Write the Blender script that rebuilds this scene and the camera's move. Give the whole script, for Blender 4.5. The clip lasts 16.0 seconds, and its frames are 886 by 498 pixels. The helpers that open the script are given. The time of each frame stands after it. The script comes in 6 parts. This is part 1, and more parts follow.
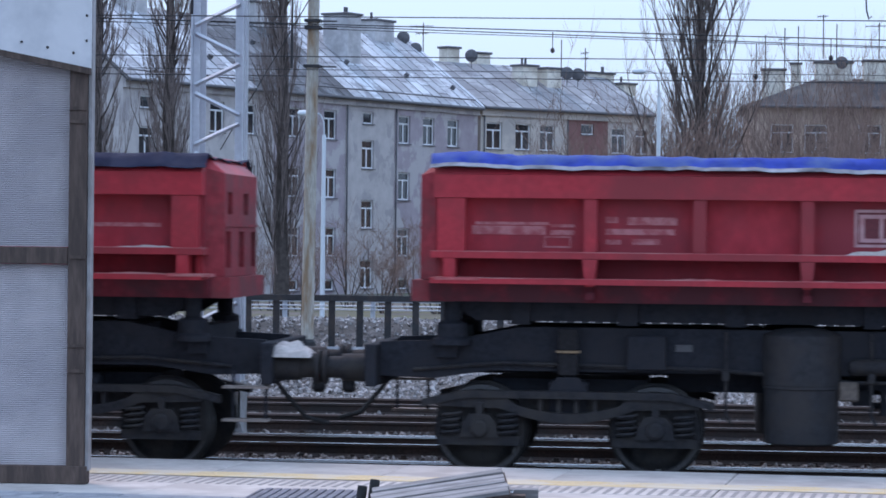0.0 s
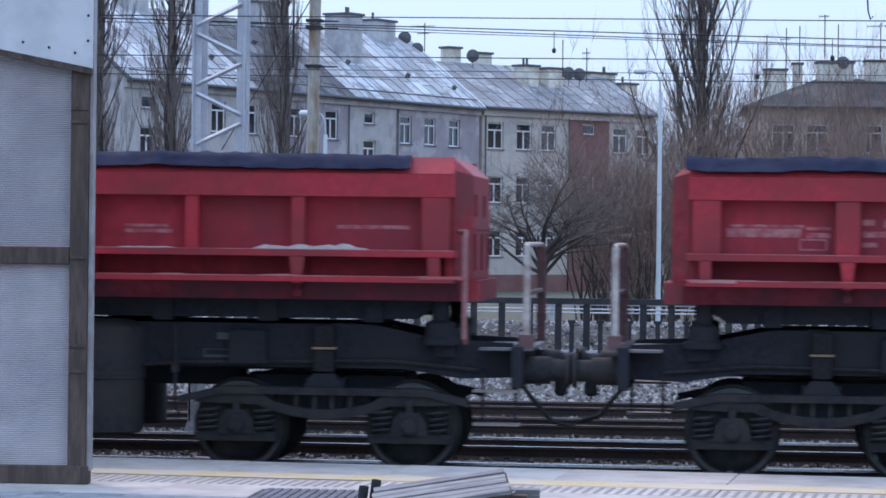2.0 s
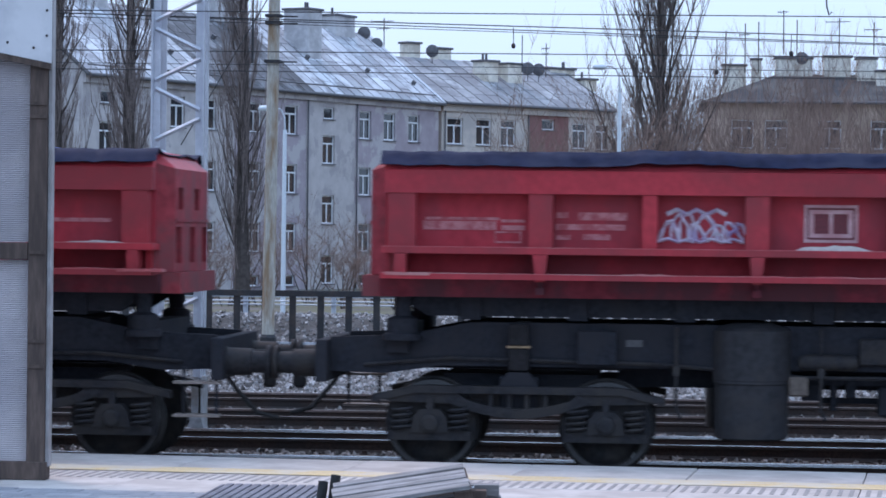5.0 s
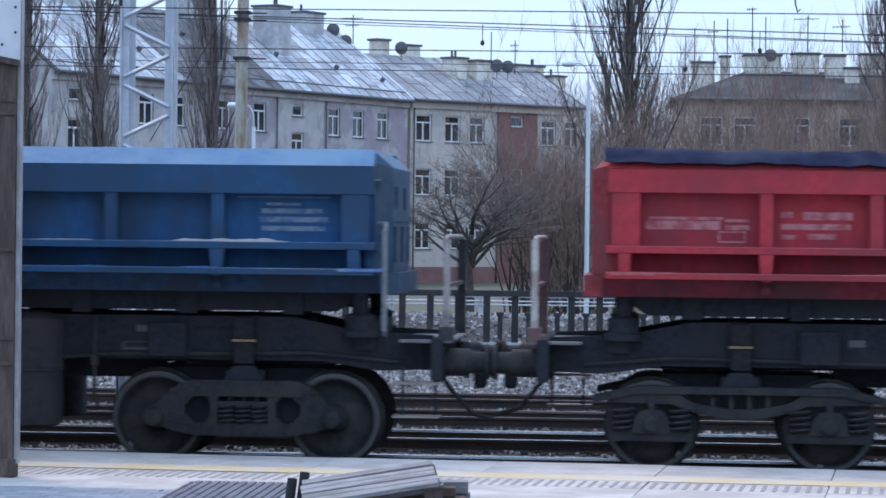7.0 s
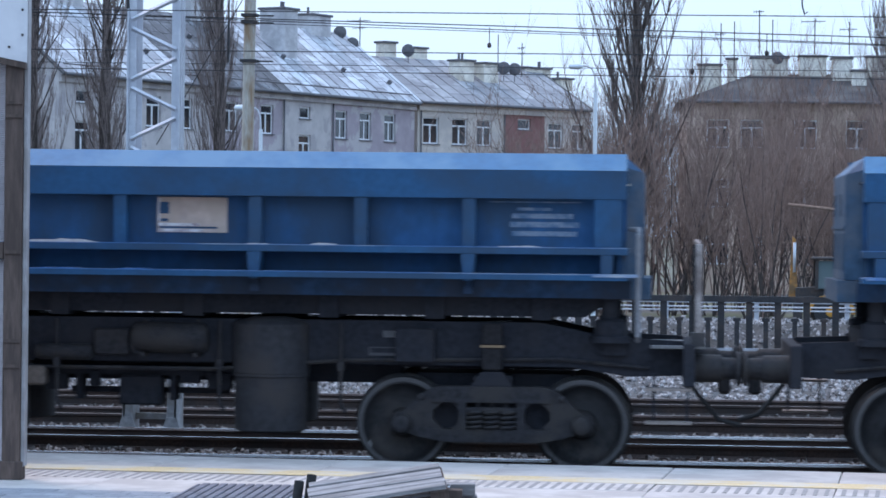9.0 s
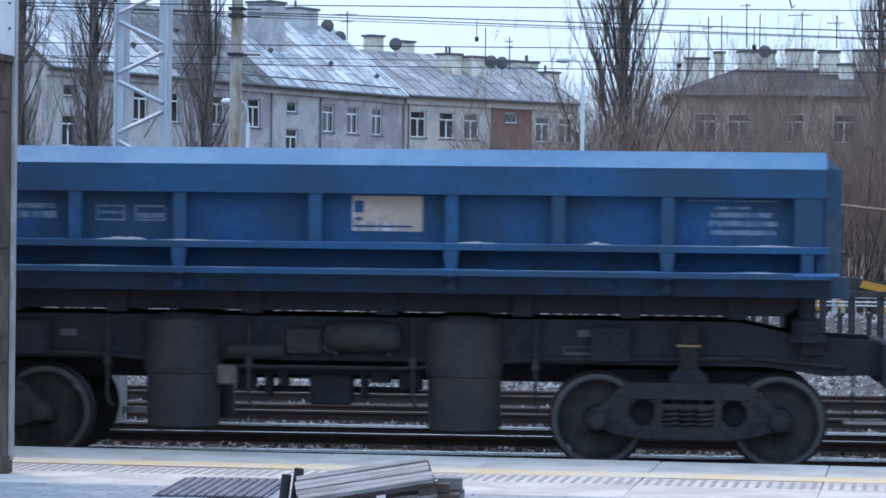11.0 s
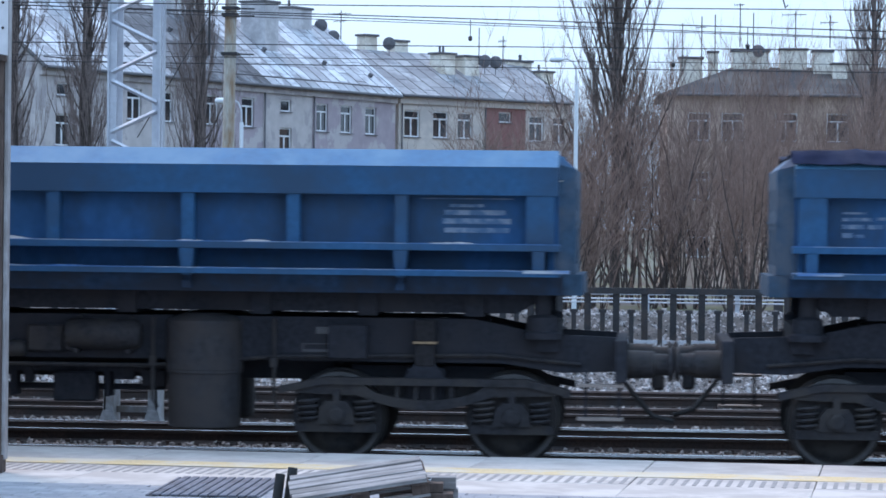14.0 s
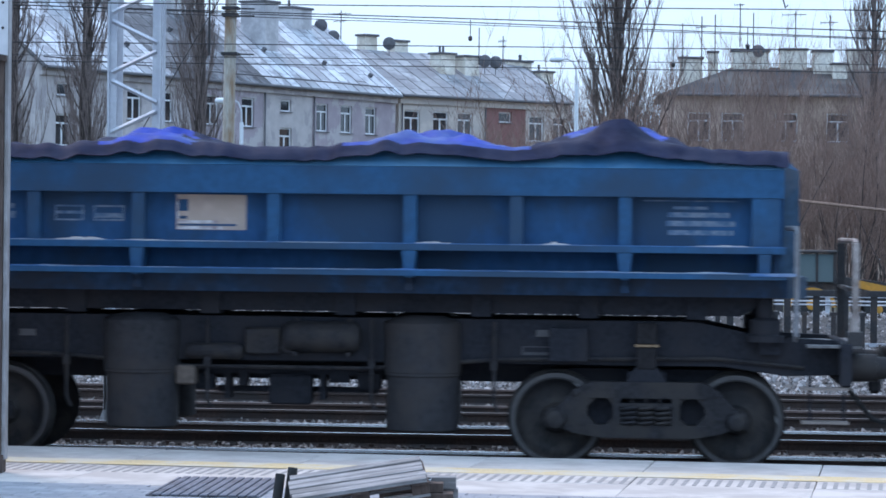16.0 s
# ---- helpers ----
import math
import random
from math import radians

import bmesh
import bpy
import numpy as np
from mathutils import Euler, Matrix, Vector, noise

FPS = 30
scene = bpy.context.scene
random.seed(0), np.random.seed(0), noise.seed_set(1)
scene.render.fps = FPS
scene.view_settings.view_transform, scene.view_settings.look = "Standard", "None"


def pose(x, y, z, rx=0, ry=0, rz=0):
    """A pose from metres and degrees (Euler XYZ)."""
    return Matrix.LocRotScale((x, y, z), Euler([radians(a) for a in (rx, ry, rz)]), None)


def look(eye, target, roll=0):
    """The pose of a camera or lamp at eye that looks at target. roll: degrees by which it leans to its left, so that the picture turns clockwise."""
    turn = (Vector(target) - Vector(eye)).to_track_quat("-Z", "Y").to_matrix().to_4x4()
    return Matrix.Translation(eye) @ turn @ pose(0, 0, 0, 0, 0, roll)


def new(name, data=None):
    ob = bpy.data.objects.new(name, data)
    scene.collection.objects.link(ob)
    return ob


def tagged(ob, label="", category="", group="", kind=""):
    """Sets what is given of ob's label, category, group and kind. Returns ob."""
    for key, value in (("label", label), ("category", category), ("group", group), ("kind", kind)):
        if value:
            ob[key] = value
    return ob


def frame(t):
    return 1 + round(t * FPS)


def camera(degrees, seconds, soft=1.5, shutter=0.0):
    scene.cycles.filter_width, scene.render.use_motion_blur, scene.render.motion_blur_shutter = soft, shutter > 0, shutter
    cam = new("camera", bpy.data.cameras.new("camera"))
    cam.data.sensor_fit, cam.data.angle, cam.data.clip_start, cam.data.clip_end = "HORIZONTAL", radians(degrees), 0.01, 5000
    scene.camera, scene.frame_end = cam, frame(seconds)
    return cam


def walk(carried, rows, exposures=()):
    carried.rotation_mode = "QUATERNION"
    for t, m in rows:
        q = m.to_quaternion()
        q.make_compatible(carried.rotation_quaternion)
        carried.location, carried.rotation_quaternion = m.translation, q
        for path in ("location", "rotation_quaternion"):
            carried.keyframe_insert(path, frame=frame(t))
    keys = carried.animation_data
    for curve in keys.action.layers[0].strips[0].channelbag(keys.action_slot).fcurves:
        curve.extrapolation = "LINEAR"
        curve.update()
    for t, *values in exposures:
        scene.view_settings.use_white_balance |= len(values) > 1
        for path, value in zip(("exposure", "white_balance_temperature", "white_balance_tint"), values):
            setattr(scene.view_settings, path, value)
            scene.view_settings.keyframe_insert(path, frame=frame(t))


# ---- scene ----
# Metres. z = 0 is the top of the rails; x runs along the track, y away from the camera.
EYE = (0.0, 0.0, 2.45)
cam = camera(17.05, 16.0, soft=1.68, shutter=0.17)
# seconds, turn to the left of the track's square, tilt up (degrees)
TURNS = [(0.0, 5.56, -0.238), (0.5, 5.576, -0.221), (1.0, 5.588, -0.223), (1.5, 5.578, -0.236), (2.0, 5.588, -0.238),
         (2.5, 5.592, -0.242), (3.0, 5.575, -0.272), (3.5, 5.493, -0.289), (4.0, 5.29, -0.289), (5.0, 4.80, -0.32),
         (6.0, 4.36, -0.362), (6.5, 4.234, -0.372), (7.0, 4.2, -0.372), (7.5, 4.216, -0.372), (8.0, 4.267, -0.356),
         (8.5, 4.317, -0.34), (9.0, 4.334, -0.325), (9.8, 4.29, -0.36), (10.7, 4.13, -0.43), (11.5, 4.049, -0.457),
         (12.0, 4.032, -0.46), (12.5, 4.018, -0.471), (13.0, 4.012, -0.47), (13.5, 3.982, -0.459), (14.0, 3.964, -0.455),
         (14.5, 3.948, -0.44), (15.0, 3.948, -0.439), (15.5, 3.951, -0.443), (16.0, 3.964, -0.455)]
ROLL = 0.65


def gaze(turn, tilt):
    a, b = radians(turn), radians(tilt)
    way = Vector((-math.sin(a) * math.cos(b), math.cos(a) * math.cos(b), math.sin(b)))
    return look(EYE, Vector(EYE) + way * 10, ROLL)


walk(cam, [(t, gaze(a, b)) for t, a, b in TURNS], exposures=[(0.0, 0.16, 6380, 26), (4.0, 0.18, 6380, 26), (7.0, 0.27, 6340, 23), (9.0, 0.34, 6340, 22),
                                                              (11.5, 0.37, 6350, 20), (16.0, 0.40, 6330, 20)])

# ---- sky and light ----
SUN_TURN, SUN_HEIGHT = -40, 52
world = bpy.data.worlds.new("sky")
scene.world = world
world.use_nodes = True
wn, wl = world.node_tree.nodes, world.node_tree.links
sky = wn.new("ShaderNodeTexSky")
sky.sky_type, sky.sun_disc = "NISHITA", False
sky.sun_elevation, sky.sun_rotation = radians(SUN_HEIGHT), radians(SUN_TURN)
sky.air_density, sky.dust_density, sky.ozone_density = 1.0, 2.5, 1.0
veil = wn.new("ShaderNodeMix")
veil.data_type = "RGBA"
veil.inputs[0].default_value = 0.75
coord = wn.new("ShaderNodeTexCoord")
split = wn.new("ShaderNodeSeparateXYZ")
rise = wn.new("ShaderNodeMapRange")          # an overcast sky grows brighter towards the zenith
rise.inputs["To Min"].default_value, rise.inputs["To Max"].default_value = 0.85, 1.75
wl.new(coord.outputs["Generated"], split.inputs[0])
wl.new(split.outputs[2], rise.inputs["Value"])
tone = wn.new("ShaderNodeVectorMath")
tone.operation = "SCALE"
tone.inputs[0].default_value = (5.55, 8.5, 11.3)
wl.new(rise.outputs[0], tone.inputs["Scale"])
wl.new(tone.outputs[0], veil.inputs[7])
wl.new(sky.outputs[0], veil.inputs[6])
wl.new(veil.outputs[2], wn["Background"].inputs[0])
wn["Background"].inputs[1].default_value = 0.118
sun = new("sun", bpy.data.lights.new("sun", "SUN"))
sun.data.energy, sun.data.angle, sun.data.color = 1.35, radians(30), (1.0, 0.77, 0.60)
a, b = radians(SUN_TURN), radians(SUN_HEIGHT)
sun.matrix_world = look((0, 0, 0), (-math.sin(a) * math.cos(b), -math.cos(a) * math.cos(b), -math.sin(b)))


# ---- materials ----
def surface(name, colour, rough=0.6, metal=0.0, spread=0.25, grain=8.0, stain=None, stain_size=1.2, stain_share=0.5,
            bump=0.15, stretch=(1, 1, 1), second=None, pieces=0.0, gloss=0.5, crisp=0.16):
    """A surface with fine grain, broad tone changes and stains of another colour."""
    m = bpy.data.materials.new(name)
    m.use_nodes = True
    n, l = m.node_tree.nodes, m.node_tree.links
    p = n["Principled BSDF"]
    p.inputs["Roughness"].default_value, p.inputs["Metallic"].default_value = rough, metal
    p.inputs["Specular IOR Level"].default_value = gloss
    co = n.new("ShaderNodeTexCoord")
    mp = n.new("ShaderNodeMapping")
    mp.inputs["Scale"].default_value = stretch
    l.new(co.outputs["Object"], mp.inputs[0])
    place = mp.outputs[0]
    info = n.new("ShaderNodeObjectInfo")
    shift = n.new("ShaderNodeVectorMath")
    shift.operation = "MULTIPLY_ADD"
    shift.inputs[1].default_value = (1, 1, 1)
    wide = n.new("ShaderNodeVectorMath")
    wide.operation = "SCALE"
    wide.inputs[3].default_value = 40
    l.new(info.outputs["Random"], wide.inputs[0])
    l.new(place, shift.inputs[0])
    l.new(wide.outputs[0], shift.inputs[2])
    place = shift.outputs[0]
    fine = n.new("ShaderNodeTexNoise")
    fine.inputs["Scale"].default_value, fine.inputs["Detail"].default_value = grain, 8
    broad = n.new("ShaderNodeTexNoise")
    broad.inputs["Scale"].default_value, broad.inputs["Detail"].default_value = 1 / stain_size, 6
    broad.inputs["Roughness"].default_value = 0.62
    for tex in (fine, broad):
        l.new(place, tex.inputs["Vector"])
    light = [min(1, c * (1 + spread)) for c in colour]
    dark = [c * (1 - spread) for c in colour]
    ramp = n.new("ShaderNodeValToRGB")
    ramp.color_ramp.elements[0].position, ramp.color_ramp.elements[1].position = 0.3, 0.7
    ramp.color_ramp.elements[0].color, ramp.color_ramp.elements[1].color = (*dark, 1), (*light, 1)
    l.new(fine.outputs[0], ramp.inputs[0])
    out = ramp.outputs[0]
    if second or pieces:
        mix = n.new("ShaderNodeMix")
        mix.data_type = "RGBA"
        l.new(out, mix.inputs[6])
        mix.inputs[7].default_value = (*(second or [c * 0.55 for c in colour]), 1)
        if pieces:
            geo = n.new("ShaderNodeNewGeometry")
            both = n.new("ShaderNodeMath")
            both.operation = "MULTIPLY"
            both.inputs[1].default_value = pieces
            l.new(geo.outputs["Random Per Island"], both.inputs[0])
            l.new(both.outputs[0], mix.inputs[0])
        else:
            l.new(info.outputs["Random"], mix.inputs[0])
        out = mix.outputs[2]
    if stain:
        edge = n.new("ShaderNodeValToRGB")
        edge.color_ramp.elements[0].position = max(0, 0.64 - 0.3 * stain_share - crisp / 2)
        edge.color_ramp.elements[1].position = min(1, 0.64 - 0.3 * stain_share + crisp / 2)
        l.new(broad.outputs[0], edge.inputs[0])
        mix = n.new("ShaderNodeMix")
        mix.data_type = "RGBA"
        l.new(edge.outputs[0], mix.inputs[0])
        l.new(out, mix.inputs[6])
        mix.inputs[7].default_value = (*stain, 1)
        out = mix.outputs[2]
    l.new(out, p.inputs["Base Color"])
    if bump:
        bm_ = n.new("ShaderNodeBump")
        bm_.inputs["Strength"].default_value, bm_.inputs["Distance"].default_value = bump, 0.02
        l.new(fine.outputs[0], bm_.inputs["Height"])
        l.new(bm_.outputs[0], p.inputs["Normal"])
    return m


def plain_glass(name, colour, rough=0.05):
    m = bpy.data.materials.new(name)
    m.use_nodes = True
    p = m.node_tree.nodes["Principled BSDF"]
    p.inputs["Base Color"].default_value = (*colour, 1)
    p.inputs["Roughness"].default_value = rough
    p.inputs["Specular IOR Level"].default_value = 0.8
    return m


RED = surface("red_paint", (0.41, 0.036, 0.048), 0.5, 0, 0.14, 14, (0.25, 0.036, 0.043), 1.6, 0.45, 0.06, gloss=0.22)
BLUE = surface("blue_paint", (0.017, 0.077, 0.170), 0.5, 0, 0.15, 14, (0.023, 0.056, 0.105), 1.6, 0.45, 0.06, gloss=0.22)
RED_LEDGE = surface("red_dusty_ledge", (0.40, 0.085, 0.09), 0.7, 0, 0.25, 20, (0.46, 0.28, 0.26), 0.7, 0.3, 0.1, (0.6, 3, 3))
BLUE_LEDGE = surface("blue_dusty_ledge", (0.05, 0.14, 0.32), 0.7, 0, 0.25, 20, (0.34, 0.38, 0.42), 0.7, 0.3, 0.1, (0.6, 3, 3))
BLACK = surface("black_grime", (0.025, 0.027, 0.034), 0.85, 0, 0.25, 18, (0.031, 0.031, 0.036), 0.6, 0.4, 0.15, gloss=0.08)
FRAME = surface("grimy_cast_steel", (0.025, 0.0245, 0.028), 0.7, 0.1, 0.4, 22, (0.040, 0.036, 0.035), 0.35, 0.4, 0.25, gloss=0.2)
TANKS = surface("dusty_grey_cylinder", (0.034, 0.034, 0.038), 0.7, 0, 0.25, 14, (0.046, 0.041, 0.041), 0.5, 0.4, 0.12, gloss=0.12)
WHEEL = surface("worn_wheel_steel", (0.019, 0.019, 0.021), 0.55, 0.2, 0.3, 20, (0.042, 0.037, 0.035), 0.3, 0.4, 0.15, gloss=0.25)
STEEL = surface("bright_rail_steel", (0.72, 0.74, 0.77), 0.22, 1.0, 0.1, 30, None, 1, 0.5, 0.02)
DULL_HEAD = surface("dull_brown_rail_head", (0.15, 0.11, 0.10), 0.5, 0.3, 0.2, 30, (0.09, 0.06, 0.05), 1.5, 0.4, 0.05)
RUST = surface("rusty_rail_side", (0.042, 0.026, 0.021), 0.85, 0, 0.4, 30, (0.025, 0.020, 0.019), 0.7, 0.4, 0.3)
PALE = surface("faded_rail_paint", (0.46, 0.42, 0.39), 0.7, 0, 0.2, 20, (0.30, 0.22, 0.20), 0.25, 0.35, 0.1)
WHITE_MARK = surface("white_stencil", (0.62, 0.60, 0.60), 0.7, 0, 0.2, 60, (0.3, 0.22, 0.22), 0.12, 0.4, 0)
RED_MARK = surface("worn_stencil_on_red", (0.44, 0.16, 0.17), 0.7, 0, 0.2, 60, (0.32, 0.06, 0.07), 0.12, 0.4, 0)
BLUE_MARK = surface("worn_stencil_on_blue", (0.15, 0.20, 0.27), 0.7, 0, 0.2, 60, (0.05, 0.11, 0.20), 0.12, 0.45, 0)
BOARD = surface("faded_poster", (0.45, 0.35, 0.30), 0.6, 0, 0.15, 10, (0.42, 0.33, 0.27), 0.3, 0.5, 0)
TARP_DARK = surface("dark_tarpaulin", (0.018, 0.022, 0.046), 0.6, 0, 0.3, 6, (0.032, 0.036, 0.062), 0.5, 0.4, 0.45, gloss=0.03)
TARP_BLUE = surface("blue_tarpaulin", (0.030, 0.055, 0.28), 0.6, 0, 0.3, 6, (0.07, 0.11, 0.27), 0.6, 0.4, 0.3, gloss=0.05)
LOAD = surface("gravel_load", (0.22, 0.20, 0.18), 0.95, 0, 0.4, 25, None, 1, 0.5, 0.6)
BALLAST = surface("ballast_stone", (0.17, 0.155, 0.15), 0.95, 0, 0.6, 14, (0.08, 0.065, 0.06), 1.2, 0.5, 0.7)
STONE = surface("loose_stone", (0.44, 0.41, 0.405), 0.9, 0, 0.3, 30, None, 1, 0.5, 0.4, (1, 1, 1), (0.055, 0.045, 0.042), 1.0)
EARTH = surface("brown_ground", (0.10, 0.09, 0.085), 0.95, 0, 0.3, 3, (0.09, 0.095, 0.05), 5, 0.5, 0.4)
TRACK_STONE = surface("brown_grey_ballast", (0.27, 0.245, 0.235), 0.9, 0, 0.3, 30, None, 1, 0.5, 0.4, (1, 1, 1), (0.045, 0.036, 0.033), 1.0)
SLEEPER = surface("grey_sleeper", (0.16, 0.15, 0.14), 0.9, 0, 0.3, 14, (0.09, 0.075, 0.065), 0.6, 0.5, 0.3)
SLAB = surface("pale_concrete_slab", (0.465, 0.415, 0.385), 0.85, 0, 0.14, 12, (0.385, 0.34, 0.315), 0.7, 0.45, 0.15, (1, 1, 1), (0.515, 0.465, 0.435))
YELLOW = surface("worn_yellow_line", (0.58, 0.435, 0.24), 0.85, 0, 0.15, 25, (0.55, 0.48, 0.38), 0.35, 0.4, 0.1)
PAVING = surface("grey_paving", (0.27, 0.265, 0.28), 0.9, 0, 0.15, 10, (0.23, 0.23, 0.25), 1.0, 0.5, 0.2, (1, 1, 1), (0.36, 0.36, 0.38))
GRIT = surface("dark_joint_sand", (0.10, 0.10, 0.10), 0.95, 0, 0.2, 20, None, 1, 0.5, 0.3)
IRON = surface("dark_iron", (0.03, 0.03, 0.033), 0.6, 0.3, 0.3, 25, (0.06, 0.045, 0.04), 0.4, 0.3, 0.1)
GRATE_IRON = surface("blue_grey_iron", (0.135, 0.14, 0.17), 0.6, 0.2, 0.25, 25, (0.09, 0.09, 0.11), 0.4, 0.3, 0.1)
GALV = surface("galvanised_steel", (0.52, 0.54, 0.58), 0.5, 0.25, 0.1, 14, (0.45, 0.47, 0.52), 0.5, 0.4, 0.05)
WHITE_POST = surface("white_lamp_post", (0.62, 0.66, 0.70), 0.5, 0.1, 0.06, 14, None, 1, 0.5, 0.02)
CONCRETE = surface("stained_concrete_pole", (0.40, 0.37, 0.32), 0.9, 0, 0.2, 10, (0.27, 0.18, 0.11), 0.7, 0.32, 0.2, (3, 3, 0.6))
PLASTER = surface("grey_lilac_render", (0.36, 0.31, 0.34), 0.95, 0, 0.10, 2, (0.455, 0.425, 0.432), 1.3, 0.36, 0.1, crisp=0.05)
PLASTER_GREY = surface("grey_render", (0.47, 0.435, 0.43), 0.95, 0, 0.10, 2, (0.375, 0.345, 0.352), 1.4, 0.33, 0.1, crisp=0.05)
CREAM = surface("cream_render", (0.55, 0.495, 0.45), 0.95, 0, 0.08, 2, (0.46, 0.42, 0.395), 2.4, 0.4, 0.1, crisp=0.06)
BRICKRED = surface("brick_red_render", (0.22, 0.105, 0.10), 0.95, 0, 0.12, 6, (0.26, 0.14, 0.13), 2.0, 0.4, 0.1)
OCHRE = surface("brown_ochre_render", (0.61, 0.455, 0.365), 0.95, 0, 0.12, 2, (0.45, 0.335, 0.265), 2.2, 0.45, 0.1, crisp=0.06)
TIN = surface("old_tin_roof", (0.60, 0.62, 0.66), 0.7, 0, 0.12, 3, (0.30, 0.30, 0.32), 1.3, 0.40, 0.1, (1, 1, 1), (0.28, 0.29, 0.31), 0.85, gloss=0.2, crisp=0.1)
SLATE = surface("grey_scaled_roof", (0.36, 0.365, 0.38), 0.75, 0, 0.2, 3, (0.22, 0.22, 0.235), 1.3, 0.4, 0.1, (1, 1, 1), (0.20, 0.205, 0.22), 0.9, gloss=0.2, crisp=0.1)
# mast foot: weathered galvanised steel, darkened for the shade behind the train
SHADED_STEEL = surface("weathered_steel_in_shade", (0.22, 0.22, 0.225), 0.7, 0.1, 0.25, 14, (0.14, 0.12, 0.105), 0.4, 0.4, 0.1)
TIN_SEAM = surface("tin_seam", (0.10, 0.10, 0.105), 0.8, 0, 0.15, 6, None, 1, 0.5, 0.0, gloss=0.15)
TAR = surface("dark_tar_roof", (0.045, 0.046, 0.052), 0.9, 0, 0.25, 3, (0.10, 0.098, 0.095), 2.5, 0.4, 0.1, gloss=0.15)
CHIMNEY = surface("pale_chimney_render", (0.77, 0.72, 0.63), 0.95, 0, 0.12, 5, (0.55, 0.49, 0.41), 0.9, 0.40, 0.1)
CHIMNEY_GREY = surface("grey_chimney_render", (0.52, 0.51, 0.52), 0.95, 0, 0.12, 5, (0.38, 0.37, 0.38), 0.9, 0.40, 0.1)
FRAMES = surface("white_window_frame", (0.70, 0.71, 0.73), 0.5, 0, 0.05, 10, None, 1, 0.5, 0)
PANE = plain_glass("dark_window_pane", (0.02, 0.024, 0.03), 0.06)
TRIM = surface("dark_trim", (0.10, 0.10, 0.11), 0.7, 0, 0.2, 8, None, 1, 0.5, 0)
BARK = surface("grey_brown_bark", (0.080, 0.066, 0.062), 0.95, 0, 0.3, 6, None, 1, 0.5, 0.2, gloss=0.1)
TWIG = surface("brown_twig", (0.155, 0.128, 0.118), 0.95, 0, 0.25, 6, None, 1, 0.5, 0.0, gloss=0.1)
POPLAR_TWIG = surface("purple_brown_twig", (0.215, 0.172, 0.162), 0.95, 0, 0.25, 6, None, 1, 0.5, 0.0, gloss=0.1)
SHRUB = surface("reddish_shrub_twig", (0.235, 0.162, 0.137), 0.95, 0, 0.35, 4, None, 1, 0.5, 0.0, gloss=0.1)
TIMBER = surface("weathered_timber", (0.118, 0.084, 0.071), 0.9, 0, 0.2, 9, (0.078, 0.057, 0.050), 0.35, 0.45, 0.25, (4, 4, 0.6), gloss=0.2)
PALLET = surface("grey_pallet_wood", (0.29, 0.275, 0.275), 0.9, 0, 0.25, 9, (0.18, 0.168, 0.165), 0.5, 0.45, 0.25, (0.8, 5, 5), gloss=0.2)
SHEET = surface("white_sheet_board", (0.64, 0.63, 0.65), 0.4, 0, 0.06, 2, (0.48, 0.48, 0.51), 1.2, 0.5, 0.0)
POLY = surface("ribbed_polycarbonate", (0.58, 0.53, 0.54), 0.35, 0, 0.06, 4, (0.48, 0.44, 0.46), 1.1, 0.4, 0.0)
DIGGER = surface("yellow_machine_paint", (0.50, 0.22, 0.02), 0.45, 0, 0.1, 10, (0.36, 0.19, 0.03), 0.6, 0.35, 0.05)
SIGN_YELLOW = surface("yellow_plate", (0.70, 0.52, 0.05), 0.5, 0, 0.08, 10, None, 1, 0.5, 0.0)
GROOVE_SHADE = surface("groove_shade", (0.27, 0.25, 0.24), 0.95, 0, 0.2, 20)
DARK_TIN = surface("blackened_tin_roof", (0.13, 0.13, 0.14), 0.8, 0, 0.2, 3, (0.26, 0.27, 0.29), 1.4, 0.25, 0.1, (1, 1, 1), (0.07, 0.07, 0.075), 0.8, gloss=0.15)
WIRE = surface("black_wire", (0.025, 0.025, 0.028), 0.6, 0.2, 0.1, 5, None, 1, 0.5, 0.0)
RUBBER = surface("black_rubber", (0.02, 0.02, 0.021), 0.8, 0, 0.2, 20, None, 1, 0.5, 0.1)


